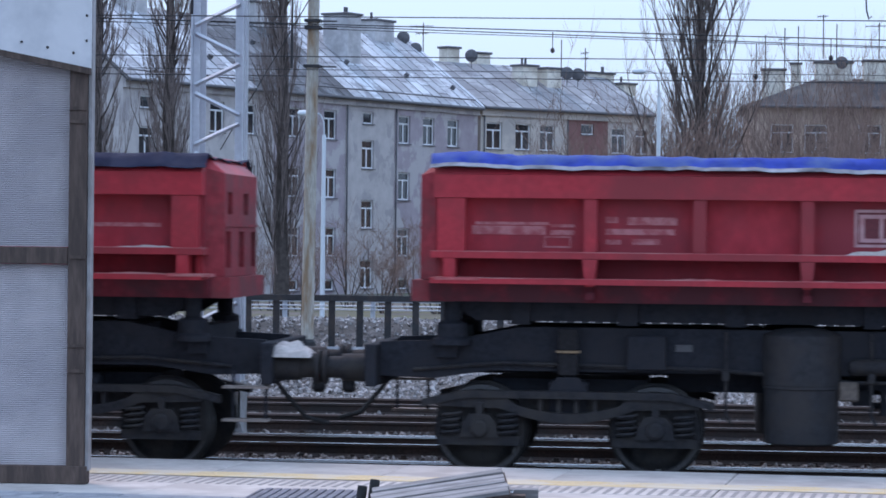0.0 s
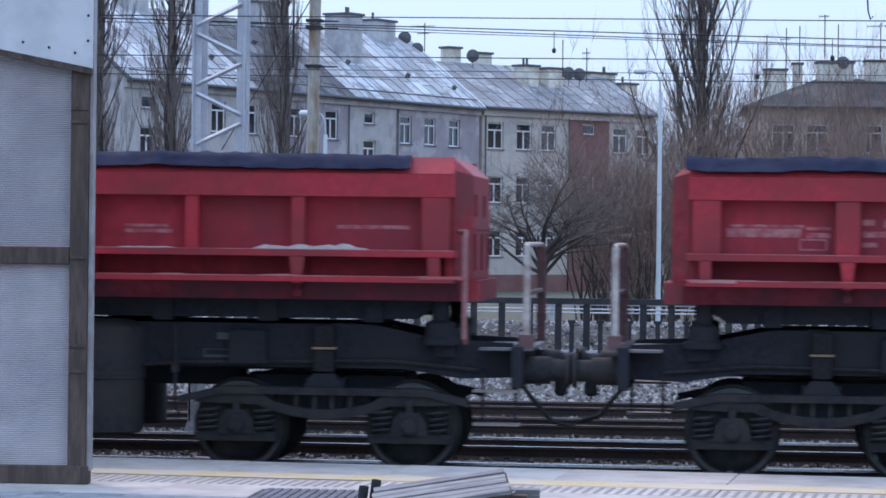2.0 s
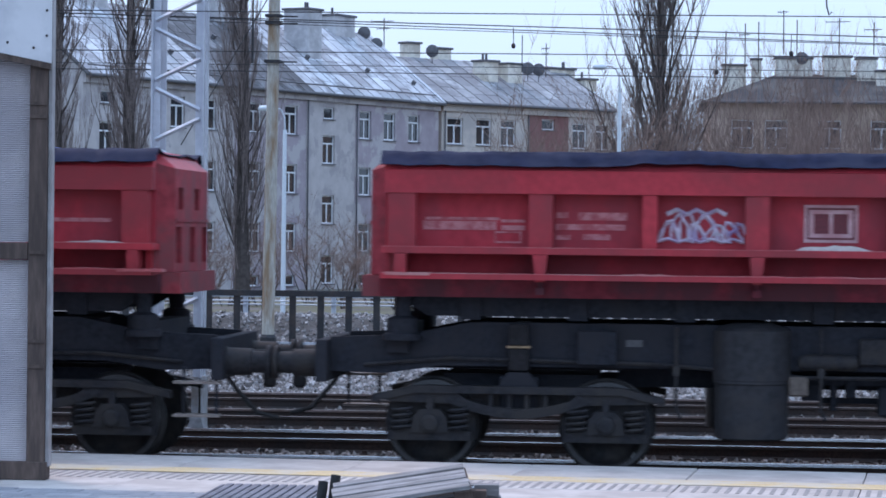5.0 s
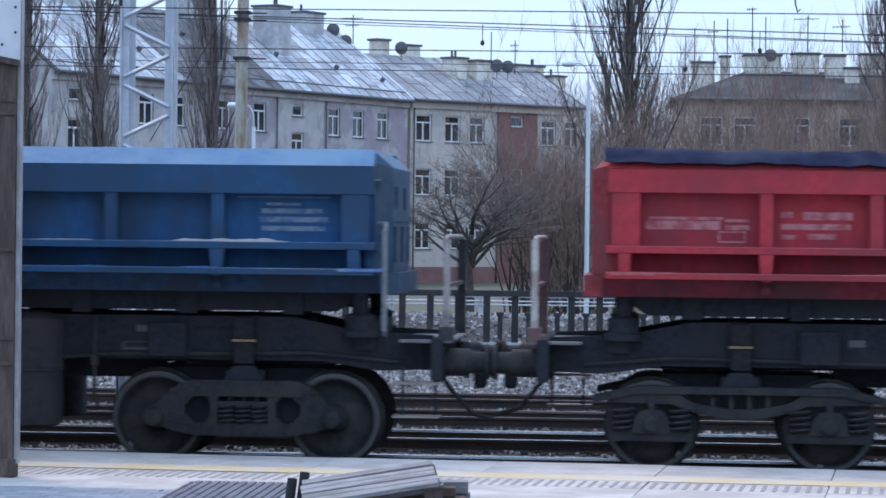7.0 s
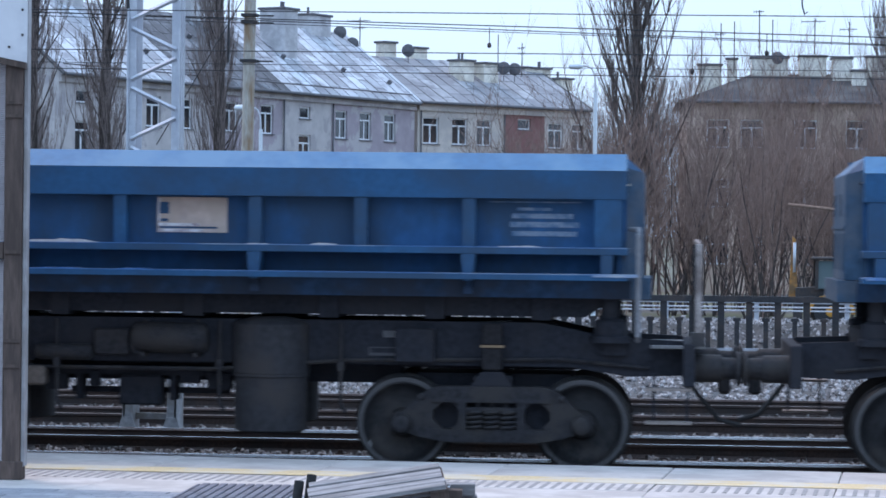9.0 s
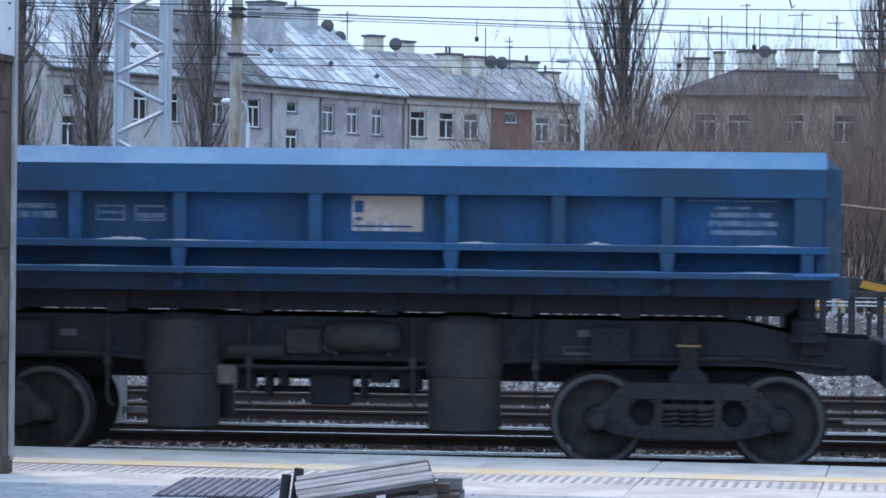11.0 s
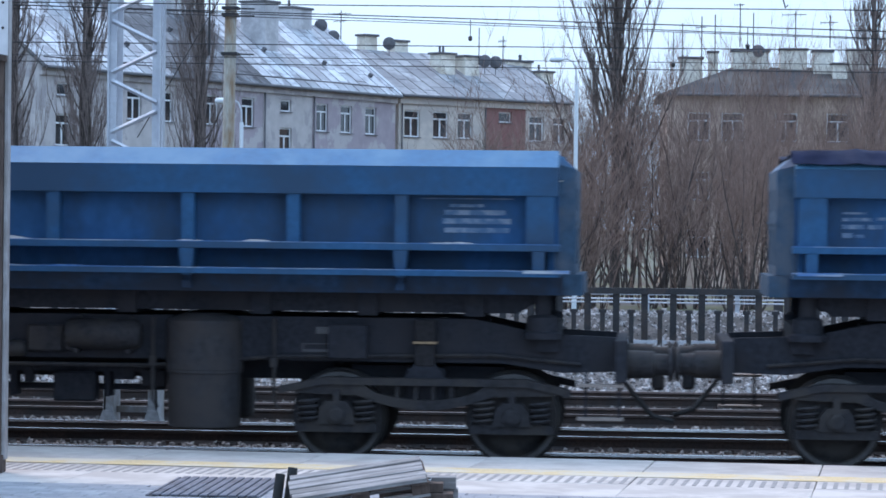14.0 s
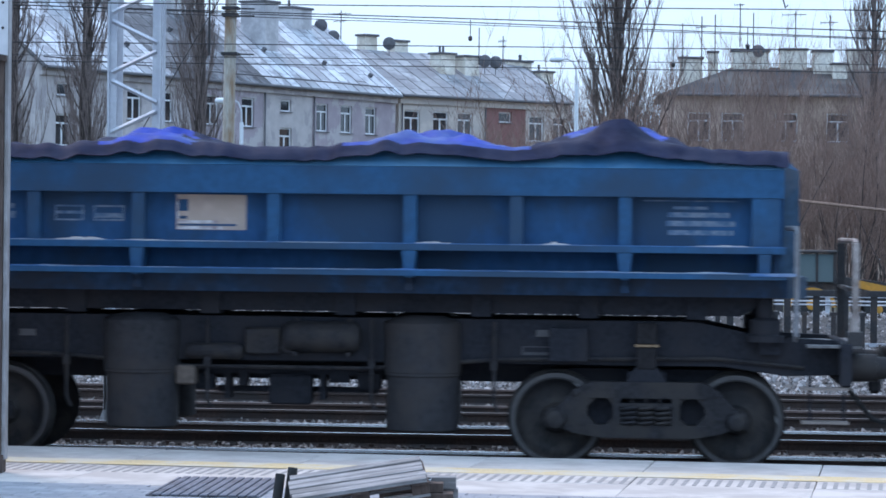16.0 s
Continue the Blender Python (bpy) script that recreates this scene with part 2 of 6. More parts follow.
# ---- building blocks ----
class Shape:
    """Collects faces for one mesh."""

    def __init__(self):
        self.v, self.f, self.m = [], [], []

    def add(self, verts, faces, mat=0):
        o = len(self.v)
        self.v += [tuple(p) for p in verts]
        self.f += [tuple(i + o for i in f) for f in faces]
        self.m += [mat] * len(faces)
        return self

    def box(self, x0, x1, y0, y1, z0, z1, mat=0, m=None, b=0.0):
        if b <= 0:
            vs = [(x, y, z) for z in (z0, z1) for y in (y0, y1) for x in (x0, x1)]
            fs = [(0, 2, 3, 1), (4, 5, 7, 6), (0, 1, 5, 4), (1, 3, 7, 5), (3, 2, 6, 7), (2, 0, 4, 6)]
        else:
            vs, fs = rounded_box(x0, x1, y0, y1, z0, z1, b)
        if m is not None:
            vs = [m @ Vector(p) for p in vs]
        return self.add(vs, fs, mat)

    def prism(self, outline, y0, y1, mat=0, m=None):
        """An (x, z) outline, drawn anticlockwise as seen from -y, pushed from y0 to y1."""
        k = len(outline)
        vs = [(x, y0, z) for x, z in outline] + [(x, y1, z) for x, z in outline]
        fs = [tuple(range(k)), tuple(range(2 * k - 1, k - 1, -1))]
        fs += [(i, i + k, (i + 1) % k + k, (i + 1) % k) for i in range(k)]
        if m is not None:
            vs = [m @ Vector(p) for p in vs]
        return self.add(vs, fs, mat)

    def tube(self, points, radii, sides=8, mat=0, cap=True):
        pts = [Vector(p) for p in points]
        k = len(pts)
        if not hasattr(radii, "__len__"):
            radii = [radii] * k
        vs, fs = [], []
        for i, p in enumerate(pts):
            d = (pts[min(i + 1, k - 1)] - pts[max(i - 1, 0)]).normalized()
            up = Vector((0, 0, 1)) if abs(d.z) < 0.9 else Vector((1, 0, 0))
            s = d.cross(up).normalized()
            u = s.cross(d)
            for j in range(sides):
                a = 2 * math.pi * j / sides
                vs.append(p + (s * math.cos(a) + u * math.sin(a)) * radii[i])
        for i in range(k - 1):
            for j in range(sides):
                q = (j + 1) % sides
                fs.append((i * sides + j, i * sides + q, (i + 1) * sides + q, (i + 1) * sides + j))
        if cap:
            fs.append(tuple(range(sides - 1, -1, -1)))
            fs.append(tuple((k - 1) * sides + j for j in range(sides)))
        return self.add(vs, fs, mat)

    def lathe(self, profile, axis="y", sides=24, centre=(0, 0, 0), mat=0):
        """A profile of (along, radius) turned round an axis."""
        vs, fs = [], []
        k = len(profile)
        for h, r in profile:
            for j in range(sides):
                a = 2 * math.pi * j / sides
                c, s = r * math.cos(a), r * math.sin(a)
                p = {"y": (c, h, s), "z": (c, s, h), "x": (h, c, s)}[axis]
                vs.append((p[0] + centre[0], p[1] + centre[1], p[2] + centre[2]))
        for i in range(k - 1):
            for j in range(sides):
                q = (j + 1) % sides
                f = (i * sides + j, i * sides + q, (i + 1) * sides + q, (i + 1) * sides + j)
                fs.append(f)
        fs.append(tuple(range(sides - 1, -1, -1)))
        fs.append(tuple((k - 1) * sides + j for j in range(sides)))
        return self.add(vs, fs, mat)

    def mesh(self, name, mats, smooth=False):
        me = bpy.data.meshes.new(name)
        me.from_pydata(self.v, [], self.f)
        for mt in mats if isinstance(mats, (list, tuple)) else [mats]:
            me.materials.append(mt)
        me.polygons.foreach_set("material_index", self.m)
        bm = bmesh.new()
        bm.from_mesh(me)
        if len(bm.faces) < 60000:
            bmesh.ops.recalc_face_normals(bm, faces=bm.faces)
        if smooth:
            for f in bm.faces:
                f.smooth = len(f.verts) <= 4
            for e in bm.edges:
                e.smooth = len(e.link_faces) == 2 and e.calc_face_angle(0) < 0.7
        bm.to_mesh(me)
        bm.free()
        return me


def rounded_box(x0, x1, y0, y1, z0, z1, b):
    """A box whose twelve edges are chamfered by b."""
    bm = bmesh.new()
    bmesh.ops.create_cube(bm, size=1)
    for v in bm.verts:
        v.co = ((x0 + x1) / 2 + v.co.x * (x1 - x0), (y0 + y1) / 2 + v.co.y * (y1 - y0), (z0 + z1) / 2 + v.co.z * (z1 - z0))
    bmesh.ops.bevel(bm, geom=bm.edges[:], offset=b, segments=1, affect="EDGES")
    bm.verts.index_update()
    vs, fs = [tuple(v.co) for v in bm.verts], [tuple(v.index for v in f.verts) for f in bm.faces]
    bm.free()
    return vs, fs


def part(name, shape, mats, parent=None, label="", smooth=False, m=None):
    """Links a shape as one mesh object, under a thing or a part where one is given."""
    me = shape if isinstance(shape, bpy.types.Mesh) else shape.mesh(name, mats, smooth)
    ob = new(name, me)
    ob.parent = parent
    if m is not None:
        ob.matrix_basis = m
    if label:
        ob["label"] = label
    return ob


def thing(name, label, category, m=None, group="", kind=""):
    ob = new(name)
    ob.empty_display_size = 0.2
    if m is not None:
        ob.matrix_basis = m
    return tagged(ob, label, category, group, kind)


def structure(name, shape, mats, label, category, smooth=False, kind="structure"):
    return tagged(part(name, shape, mats, None, "", smooth), label, category, "", kind)


rng = random.Random(7)

# ---- ground, tracks, platform ----
def grid_shape(x0, x1, y0, y1, nx, ny, height):
    s = Shape()
    vs = [(x0 + (x1 - x0) * i / nx, y0 + (y1 - y0) * j / ny) for j in range(ny + 1) for i in range(nx + 1)]
    s.add([(x, y, height(x, y)) for x, y in vs],
          [(j * (nx + 1) + i, j * (nx + 1) + i + 1, (j + 1) * (nx + 1) + i + 1, (j + 1) * (nx + 1) + i)
           for j in range(ny) for i in range(nx)])
    return s


s = Shape()
s.add([(-2500, -1500, -0.5), (2500, -1500, -0.5), (2500, 3500, -0.5), (-2500, 3500, -0.5)], [(0, 1, 2, 3)])
structure("ground", s, EARTH, "brown winter ground with thin dry grass", "ground")

CENTRES = [31.25, 35.35, 39.45, 43.55]
RAIL_X = (-70, 90)


def bed_height(x, y):
    h = -0.19 + 0.035 * noise.noise((x * 3.0, y * 3.0, 0)) + 0.03 * noise.noise((x * 9, y * 9, 3))
    edge = min(y - 28.6, 47.0 - y)
    return min(h, -0.5 + edge * 0.9) if edge < 0.5 else h


structure("ballast_bed", grid_shape(-16, 12, 28.6, 47.0, 220, 150, bed_height), BALLAST,
          "grey crushed stone ballast under the four tracks", "ballast")
for x0, x1 in ((-70, -16), (12, 90)):
    structure("ballast_bed", grid_shape(x0, x1, 28.6, 47.0, 60, 30, bed_height), BALLAST,
              "grey crushed stone ballast under the four tracks", "ballast")

RAIL = [(-0.035, 0), (-0.036, -0.03), (-0.012, -0.045), (-0.010, -0.12), (-0.07, -0.155), (-0.07, -0.17),
        (0.07, -0.17), (0.07, -0.155), (0.010, -0.12), (0.012, -0.045), (0.036, -0.03), (0.035, 0)]


def rail_mesh(head):
    s = Shape()
    k = len(RAIL)
    vs = [(RAIL_X[0], y, z) for y, z in RAIL] + [(RAIL_X[1], y, z) for y, z in RAIL]
    for i in range(k):
        q = (i + 1) % k
        s.add([vs[i], vs[i + k], vs[q + k], vs[q]], [(0, 1, 2, 3)], 1 if i in (0, k - 1) else 0)
    return s.mesh("rail", [RUST, head])


def sleeper_mesh():
    s = Shape()
    s.box(-0.13, 0.13, -1.28, 1.28, -0.33, -0.172, 0, None, 0.02)
    for y in (-0.75, 0.75):
        s.box(-0.10, 0.10, y - 0.14, y + 0.14, -0.172, -0.155, 1)
        for dy in (-0.10, 0.10):
            s.box(-0.03, 0.03, y + dy - 0.02, y + dy + 0.02, -0.155, -0.12, 1)
    return s.mesh("sleeper", [SLEEPER, RUST])


RAIL_ME, RAIL_DULL, SLEEPER_ME = rail_mesh(STEEL), rail_mesh(DULL_HEAD), sleeper_mesh()
for yc in CENTRES:
    track = thing("track", "railway track with worn bright rail heads on concrete sleepers" if yc < 37 else "little-used railway track with dull brown rails", "railway track", pose(0, yc, 0), "", "structure")
    for dy in (-0.7525, 0.7525):
        part("rail", RAIL_ME if yc < 37 else RAIL_DULL, None, track, "", m=pose(0, dy, 0, 0, 0, 0 if dy > 0 else 180))
    for i in range(60):
        part("sleeper", SLEEPER_ME, None, track, "", m=pose(-20 + 0.6 * i, 0, 0, 0, 0, rng.uniform(-0.4, 0.4)))


def pebbles(count, x0, x1, y0, y1, z, lo, hi, spread=0.03):
    s = Shape()
    base = [(1, 0, 0), (-1, 0, 0), (0, 1, 0), (0, -1, 0), (0, 0, 1), (0, 0, -1)]
    fs = [(0, 2, 4), (2, 1, 4), (1, 3, 4), (3, 0, 4), (2, 0, 5), (1, 2, 5), (3, 1, 5), (0, 3, 5)]
    for _ in range(count):
        r = rng.uniform(lo, hi)
        px, py = rng.uniform(x0, x1), rng.uniform(y0, y1)
        m = pose(px, py, (z(px, py) if callable(z) else z) + rng.uniform(-spread, spread) * 0.6,
                 rng.uniform(0, 90), rng.uniform(0, 90), rng.uniform(0, 360))
        sc = (r * rng.uniform(0.7, 1.3), r * rng.uniform(0.7, 1.2), r * rng.uniform(0.5, 0.9))
        s.add([m @ Vector((p[0] * sc[0], p[1] * sc[1], p[2] * sc[2])) for p in base], fs)
    return s


structure("ballast_stones", pebbles(14000, -11, 6, 31.9, 46.0, -0.16, 0.02, 0.05), TRACK_STONE,
          "loose grey ballast stones between the rails", "ballast", kind="stuff")

# platform: its edge runs 4.9 degrees askew to the tracks
PLAT = pose(-2.17, 29.45, 0.15, 0, 0, -4.9)
plat = thing("platform", "low concrete railway platform with pale edge slabs", "platform", PLAT, "", "structure")
s = Shape()
s.box(-40, 40, -12, -0.02, -0.7, -0.035)
part("platform_bed", s, GRIT, plat)
s = Shape()
s.box(0.004, 1.646, -1.42, 0, -0.16, 0, 0, None, 0.008)
edge_me = s.mesh("edge_slab", SLAB)
s = Shape()
s.box(0.004, 1.646, -2.75, -1.428, -0.10, 0, 0, None, 0.006)
# flush dark bars paint the shade of the tactile grooves
for i in range(16):
    x = 0.06 + i * 0.1
    s.box(x, x + 0.04, -2.72, -2.08, -0.005, 0.003, 1)
tactile_me = s.mesh("tactile_slab", [SLAB, GROOVE_SHADE])
s = Shape()
s.box(0.004, 1.646, -4.0, -2.757, -0.09, 0, 0, None, 0.006)
inner_me = s.mesh("inner_slab", SLAB)
for i in range(-9, 9):
    at = 1.65 * i + 0.62
    for nm, me in (("edge_slab", edge_me), ("tactile_slab", tactile_me), ("inner_slab", inner_me)):
        part(nm, me, None, plat, m=pose(at, 0, rng.uniform(-0.003, 0.003), 0, 0, rng.uniform(-0.15, 0.15)))
s = Shape()
s.box(-15, 15, -2.0, -1.46, 0.0035, 0.006)
part("safety_line", s, YELLOW, plat, "worn yellow safety line")
s = Shape()
s.box(0.004, 0.196, -0.098, 0.098, -0.07, 0, 0, None, 0.004)
paver = s.mesh("paving_stone", PAVING)
rest = Shape()
for j in range(11):
    for i in range(-42, 42):
        x, y = i * 0.2 + (0.1 if j % 2 else 0), -4.11 - j * 0.2
        if -28 <= i < -1 and j < 10:
            part("paving_stone", paver, None, plat, m=pose(x, y, rng.uniform(-0.004, 0.003)))
        else:
            rest.box(x + 0.004, x + 0.196, y - 0.098, y + 0.098, -0.07, rng.uniform(-0.004, 0.003))
part("paving", rest, PAVING, plat)["kind"] = "stuff"

# ---- buildings ----
def window_mesh(w, h, name="window"):
    """Frame with mullion and transom, and the glass behind it, in a wall that looks along -y; origin at the opening's middle."""
    t, low, high = 0.075, -h / 2 + 0.075, h / 2 - 0.075
    panes = [(w / 2, 0, w - 2 * t, h - 2 * t)]
    if h > 0.9:
        bar = h / 2 - 0.42
        each = (w - 2 * t - 0.1) / 2
        panes = [(w / 2 + k * (each / 2 + 0.05), (low + bar - 0.04) / 2, each, bar - 0.04 - low) for k in (-1, 1)]
        panes.append((w / 2, (bar + 0.04 + high) / 2, w - 2 * t, high - bar - 0.04))
    frame_me = welded(facade(w, -h / 2, h / 2, panes), "window", FRAMES)
    for v in frame_me.vertices:
        v.co = (v.co.x - w / 2, 0.10 + v.co.y * 0.35, v.co.z)
    g = Shape()
    g.box(-w / 2 + 0.01, w / 2 - 0.01, 0.13, 0.145, -h / 2 + 0.01, h / 2 - 0.01)
    sill = Shape()
    sill.box(-w / 2 - 0.06, w / 2 + 0.06, -0.07, 0.12, -h / 2 - 0.05, -h / 2 - 0.004)
    return frame_me, g.mesh("pane", PANE), sill.mesh("sill", TRIM)


WINDOWS = {}


def welded(shape, name, mat):
    me = shape.mesh(name, mat)
    bm = bmesh.new()
    bm.from_mesh(me)
    bmesh.ops.remove_doubles(bm, verts=bm.verts, dist=0.0005)
    bm.to_mesh(me)
    bm.free()
    return me


def facade(length, z0, z1, openings):
    """A wall from x = 0 to length that looks along -y, with openings cut through and their reveals."""
    s = Shape()
    xs = sorted({0, length, *[o[0] - o[2] / 2 for o in openings], *[o[0] + o[2] / 2 for o in openings]})
    zs = sorted({z0, z1, *[o[1] - o[3] / 2 for o in openings], *[o[1] + o[3] / 2 for o in openings]})
    for a, b in zip(xs, xs[1:]):
        for c, d in zip(zs, zs[1:]):
            mx, mz = (a + b) / 2, (c + d) / 2
            if any(abs(mx - o[0]) < o[2] / 2 and abs(mz - o[1]) < o[3] / 2 for o in openings):
                continue
            s.add([(a, 0, c), (b, 0, c), (b, 0, d), (a, 0, d)], [(0, 1, 2, 3)])
    for x, z, w, h in openings:
        a, b, c, d = x - w / 2, x + w / 2, z - h / 2, z + h / 2
        s.add([(a, 0, c), (b, 0, c), (b, 0, d), (a, 0, d), (a, 0.2, c), (b, 0.2, c), (b, 0.2, d), (a, 0.2, d)],
              [(0, 1, 5, 4), (1, 2, 6, 5), (2, 3, 7, 6), (3, 0, 4, 7)])
    return s


def tenement(label, a, b, eave, depth, rise, walls, openings, roof_mat, base=-0.55, chimneys=(), seams=0.95, gutters=(), sheets=(), stack=None, verge=False, plinth=None):
    """A terrace house: front from a to b, gable roof. walls: (from, to, material)."""
    ax, ay = a
    length = math.hypot(b[0] - ax, b[1] - ay)
    turn = math.degrees(math.atan2(b[1] - ay, b[0] - ax))
    house = thing("tenement_house", label, "house", pose(ax, ay, 0, 0, 0, turn))
    for x0, x1, mat in walls:
        inside = [(o[0] - x0, *o[1:]) for o in openings if x0 <= o[0] < x1]
        part("front_wall", welded(facade(x1 - x0, base, eave, inside), "front_wall", mat), None, house, m=pose(x0, 0, 0))
    for x in (0, length - 0.3):
        s = Shape()
        s.add([(x + d, y, z) for d in (0, 0.3) for y, z in ((0.005, base), (depth, base), (depth, eave), (depth / 2, eave + rise), (0.005, eave))],
              [(0, 1, 2, 3, 4), (5, 9, 8, 7, 6), (0, 4, 9, 5), (1, 6, 7, 2)])
        part("gable_wall", s, walls[0][2], house)
    part("back_wall", Shape().box(0.3, length - 0.3, depth - 0.3, depth - 0.005, base, eave), walls[0][2], house)
    # roof sheets with standing seams
    s = Shape()
    slope = rise / (depth / 2)
    over = 0.35
    for k, (y0, y1) in enumerate(((-over, depth / 2), (depth + over, depth / 2))):
        z0, z1 = eave - over * slope + 0.12, eave + rise + 0.12
        s.add([(-0.15, y0, z0), (length + 0.15, y0, z0), (length + 0.15, y1, z1), (-0.15, y1, z1),
               (-0.15, y0, z0 - 0.12), (length + 0.15, y0, z0 - 0.12), (length + 0.15, y1, z1 - 0.12), (-0.15, y1, z1 - 0.12)],
              [(0, 1, 2, 3), (4, 7, 6, 5), (0, 4, 5, 1), (1, 5, 6, 2), (3, 2, 6, 7), (0, 3, 7, 4)])
    roof = part("roof", s, roof_mat, house)
    if seams:
        rise_len = math.hypot(depth / 2 + over, rise + over * slope)
        tilt = math.degrees(math.atan(slope))
        m = pose(0, -over, eave - over * slope + 0.122, tilt, 0, 0)
        for lo, hi, mat in sheets:
            s = Shape()
            x = lo
            while x < hi - 0.1:
                y = rng.uniform(0, 0.5) - 0.5
                while y < rise_len:
                    y0, y1 = max(0, y), min(rise_len, y + 1.1)
                    if y1 - y0 > 0.05:
                        lift = rng.uniform(0.0, 0.012)
                        s.box(x + 0.03, min(hi, x + seams) - 0.03, y0 + 0.025, y1 - 0.02, 0.001, 0.014 + lift, 0, m)
                    y += 1.1
                s.box(x - 0.022, x + 0.022, 0, rise_len, 0, 0.03, 1, m)
                x += seams
            part("tin_sheeting", s, [mat, TIN_SEAM], roof)["kind"] = "stuff"
    s = Shape()
    s.tube([(0, -over - 0.05, eave - over * slope + 0.06), (length, -over - 0.05, eave - over * slope + 0.06)], 0.08, 8)
    part("gutter", s, TRIM, house)
    s = Shape()
    s.prism([(0, eave - 0.55), (length, eave - 0.55), (length, eave - 0.22), (0, eave - 0.22)], -0.14, -0.004)
    s.box(0, length, -0.2, -0.004, eave - 0.22, eave - 0.12)
    part("cornice", s, walls[0][2], house)
    if plinth:
        part("plinth", Shape().box(0, length, -0.04, -0.003, base, 0.42), plinth, house, "brown-red rendered plinth")
    if verge:
        tilt = math.degrees(math.atan(slope))
        reach = math.hypot(depth / 2 + over, rise + over * slope)
        part("verge_flashing", Shape().box(length - 0.12, length + 0.17, 0, reach, 0.02, 0.075, 0, pose(0, -over, eave - over * slope + 0.122, tilt)), GALV, roof, "pale sheet-metal verge flashing")
        for x, y in ((8.6, 2.2), (26.5, 2.3), (30.2, 1.5), (21.5, 3.0), (14.2, 4.0)):
            part("roof_vent", Shape().box(x - 0.11, x + 0.11, y, y + 0.16, 0.03, 0.24, 0, pose(0, -over, eave - over * slope + 0.122, tilt)), TRIM, roof)
        part("snow_guard", Shape().box(0.3, length - 0.3, 0.5, 0.54, 0.10, 0.16, 0, pose(0, -over, eave - over * slope + 0.122, tilt)), TRIM, roof)
    for x in gutters:
        part("downpipe", Shape().tube([(x, -0.08, eave - 0.3), (x, -0.08, base)], 0.04, 8), TRIM, house, smooth=True)
    for x, z, w, h in openings:
        if (w, h) not in WINDOWS:
            WINDOWS[w, h] = window_mesh(w, h)
        fr, pa, si = WINDOWS[w, h]
        win = part("window", fr, None, house, m=pose(x, 0, z))
        part("pane", pa, None, win)
        part("sill", si, None, win)
    for x, q, w, d, z1 in chimneys:
        s = Shape()
        under = eave + max(0, rise - abs(q - depth / 2) * slope) - 0.5
        s.box(x - w / 2, x + w / 2, q - d / 2, q + d / 2, under, z1 - 0.12)
        ch = part("chimney", s, stack or CHIMNEY, house)
        part("chimney_cap", Shape().box(x - w / 2 - 0.1, x + w / 2 + 0.1, q - d / 2 - 0.1, q + d / 2 + 0.1, z1 - 0.12, z1, 0, None, 0.02), TRIM, ch)
        for k in range(rng.randint(0, 2)):
            px = x + rng.uniform(-w / 3, w / 3)
            part("vent_pipe", Shape().tube([(px, q, z1), (px, q, z1 + 0.35)], 0.07, 8), TRIM, ch)
    return house


ROWS = (7.98, 5.05, 2.13)
big, small = (1.15, 1.45), (1.0, 0.6)
wa = []
for x in (7.3, 9.9, 13.8, 17.0, 24.0, 26.4, 28.9):
    wa += [(x, z, *big) for z in ROWS]
for x in (1.8, 20.5):
    wa += [(x, 8.45, *small)] + [(x, z, 1.15, 1.45) for z in (6.6, 3.55, 0.5)]
for x in (24.0, 26.4, 28.9, 17.0, 13.8, 7.3, 9.9):
    wa.append((x, -0.02, 1.0, 0.55))
tenement("grey-lilac tenement with peeling render and old tin roof", (-27.3, 131.0), (-13.7, 159.4), 9.58, 9.4, 3.6,
         [(0, 12.0, PLASTER_GREY), (12.0, 18.4, PLASTER), (18.4, 23.0, PLASTER_GREY), (23.0, 31.48, PLASTER)], wa, TIN_SEAM, sheets=[(0, 10.2, TIN), (10.2, 18.6, DARK_TIN), (18.6, 31.4, TIN)],
         chimneys=[(6.6, 4.7, 1.6, 0.9, 14.3), (17.3, 4.7, 1.9, 0.9, 14.3), (22.4, 2.9, 1.3, 1.5, 14.0), (28.6, 4.7, 1.9, 1.0, 14.15), (1.0, 4.7, 1.4, 0.9, 15.0)],
         gutters=(18.45, 23.1), stack=CHIMNEY_GREY, verge=True)
wb = []
for x in (1.0, 3.15, 5.0, 10.6, 12.5):
    wb += [(x, z, *big) for z in ROWS]
wb += [(8.1, 8.55, *small), (8.1, 5.6, *small), (8.1, 2.6, *small)]
tenement("cream and brick-red tenement with a low tin roof", (-13.55, 159.6), (-4.6, 169.3), 9.6, 9.0, 2.45,
         [(0, 6.55, CREAM), (6.55, 9.7, BRICKRED), (9.7, 13.2, CREAM)], wb, TIN_SEAM, sheets=[(0, 13.1, SLATE)],
         chimneys=[(2.3, 5.2, 0.9, 0.7, 13.1), (4.6, 5.2, 1.0, 0.7, 12.9), (5.67, 2.6, 1.1, 0.9, 12.15), (7.55, 2.6, 1.1, 0.9, 12.08), (12.9, 4.2, 2.0, 0.9, 12.1), (14.0, 3.0, 1.0, 0.9, 11.5)],
         gutters=(0.2, 6.5), plinth=BRICKRED)


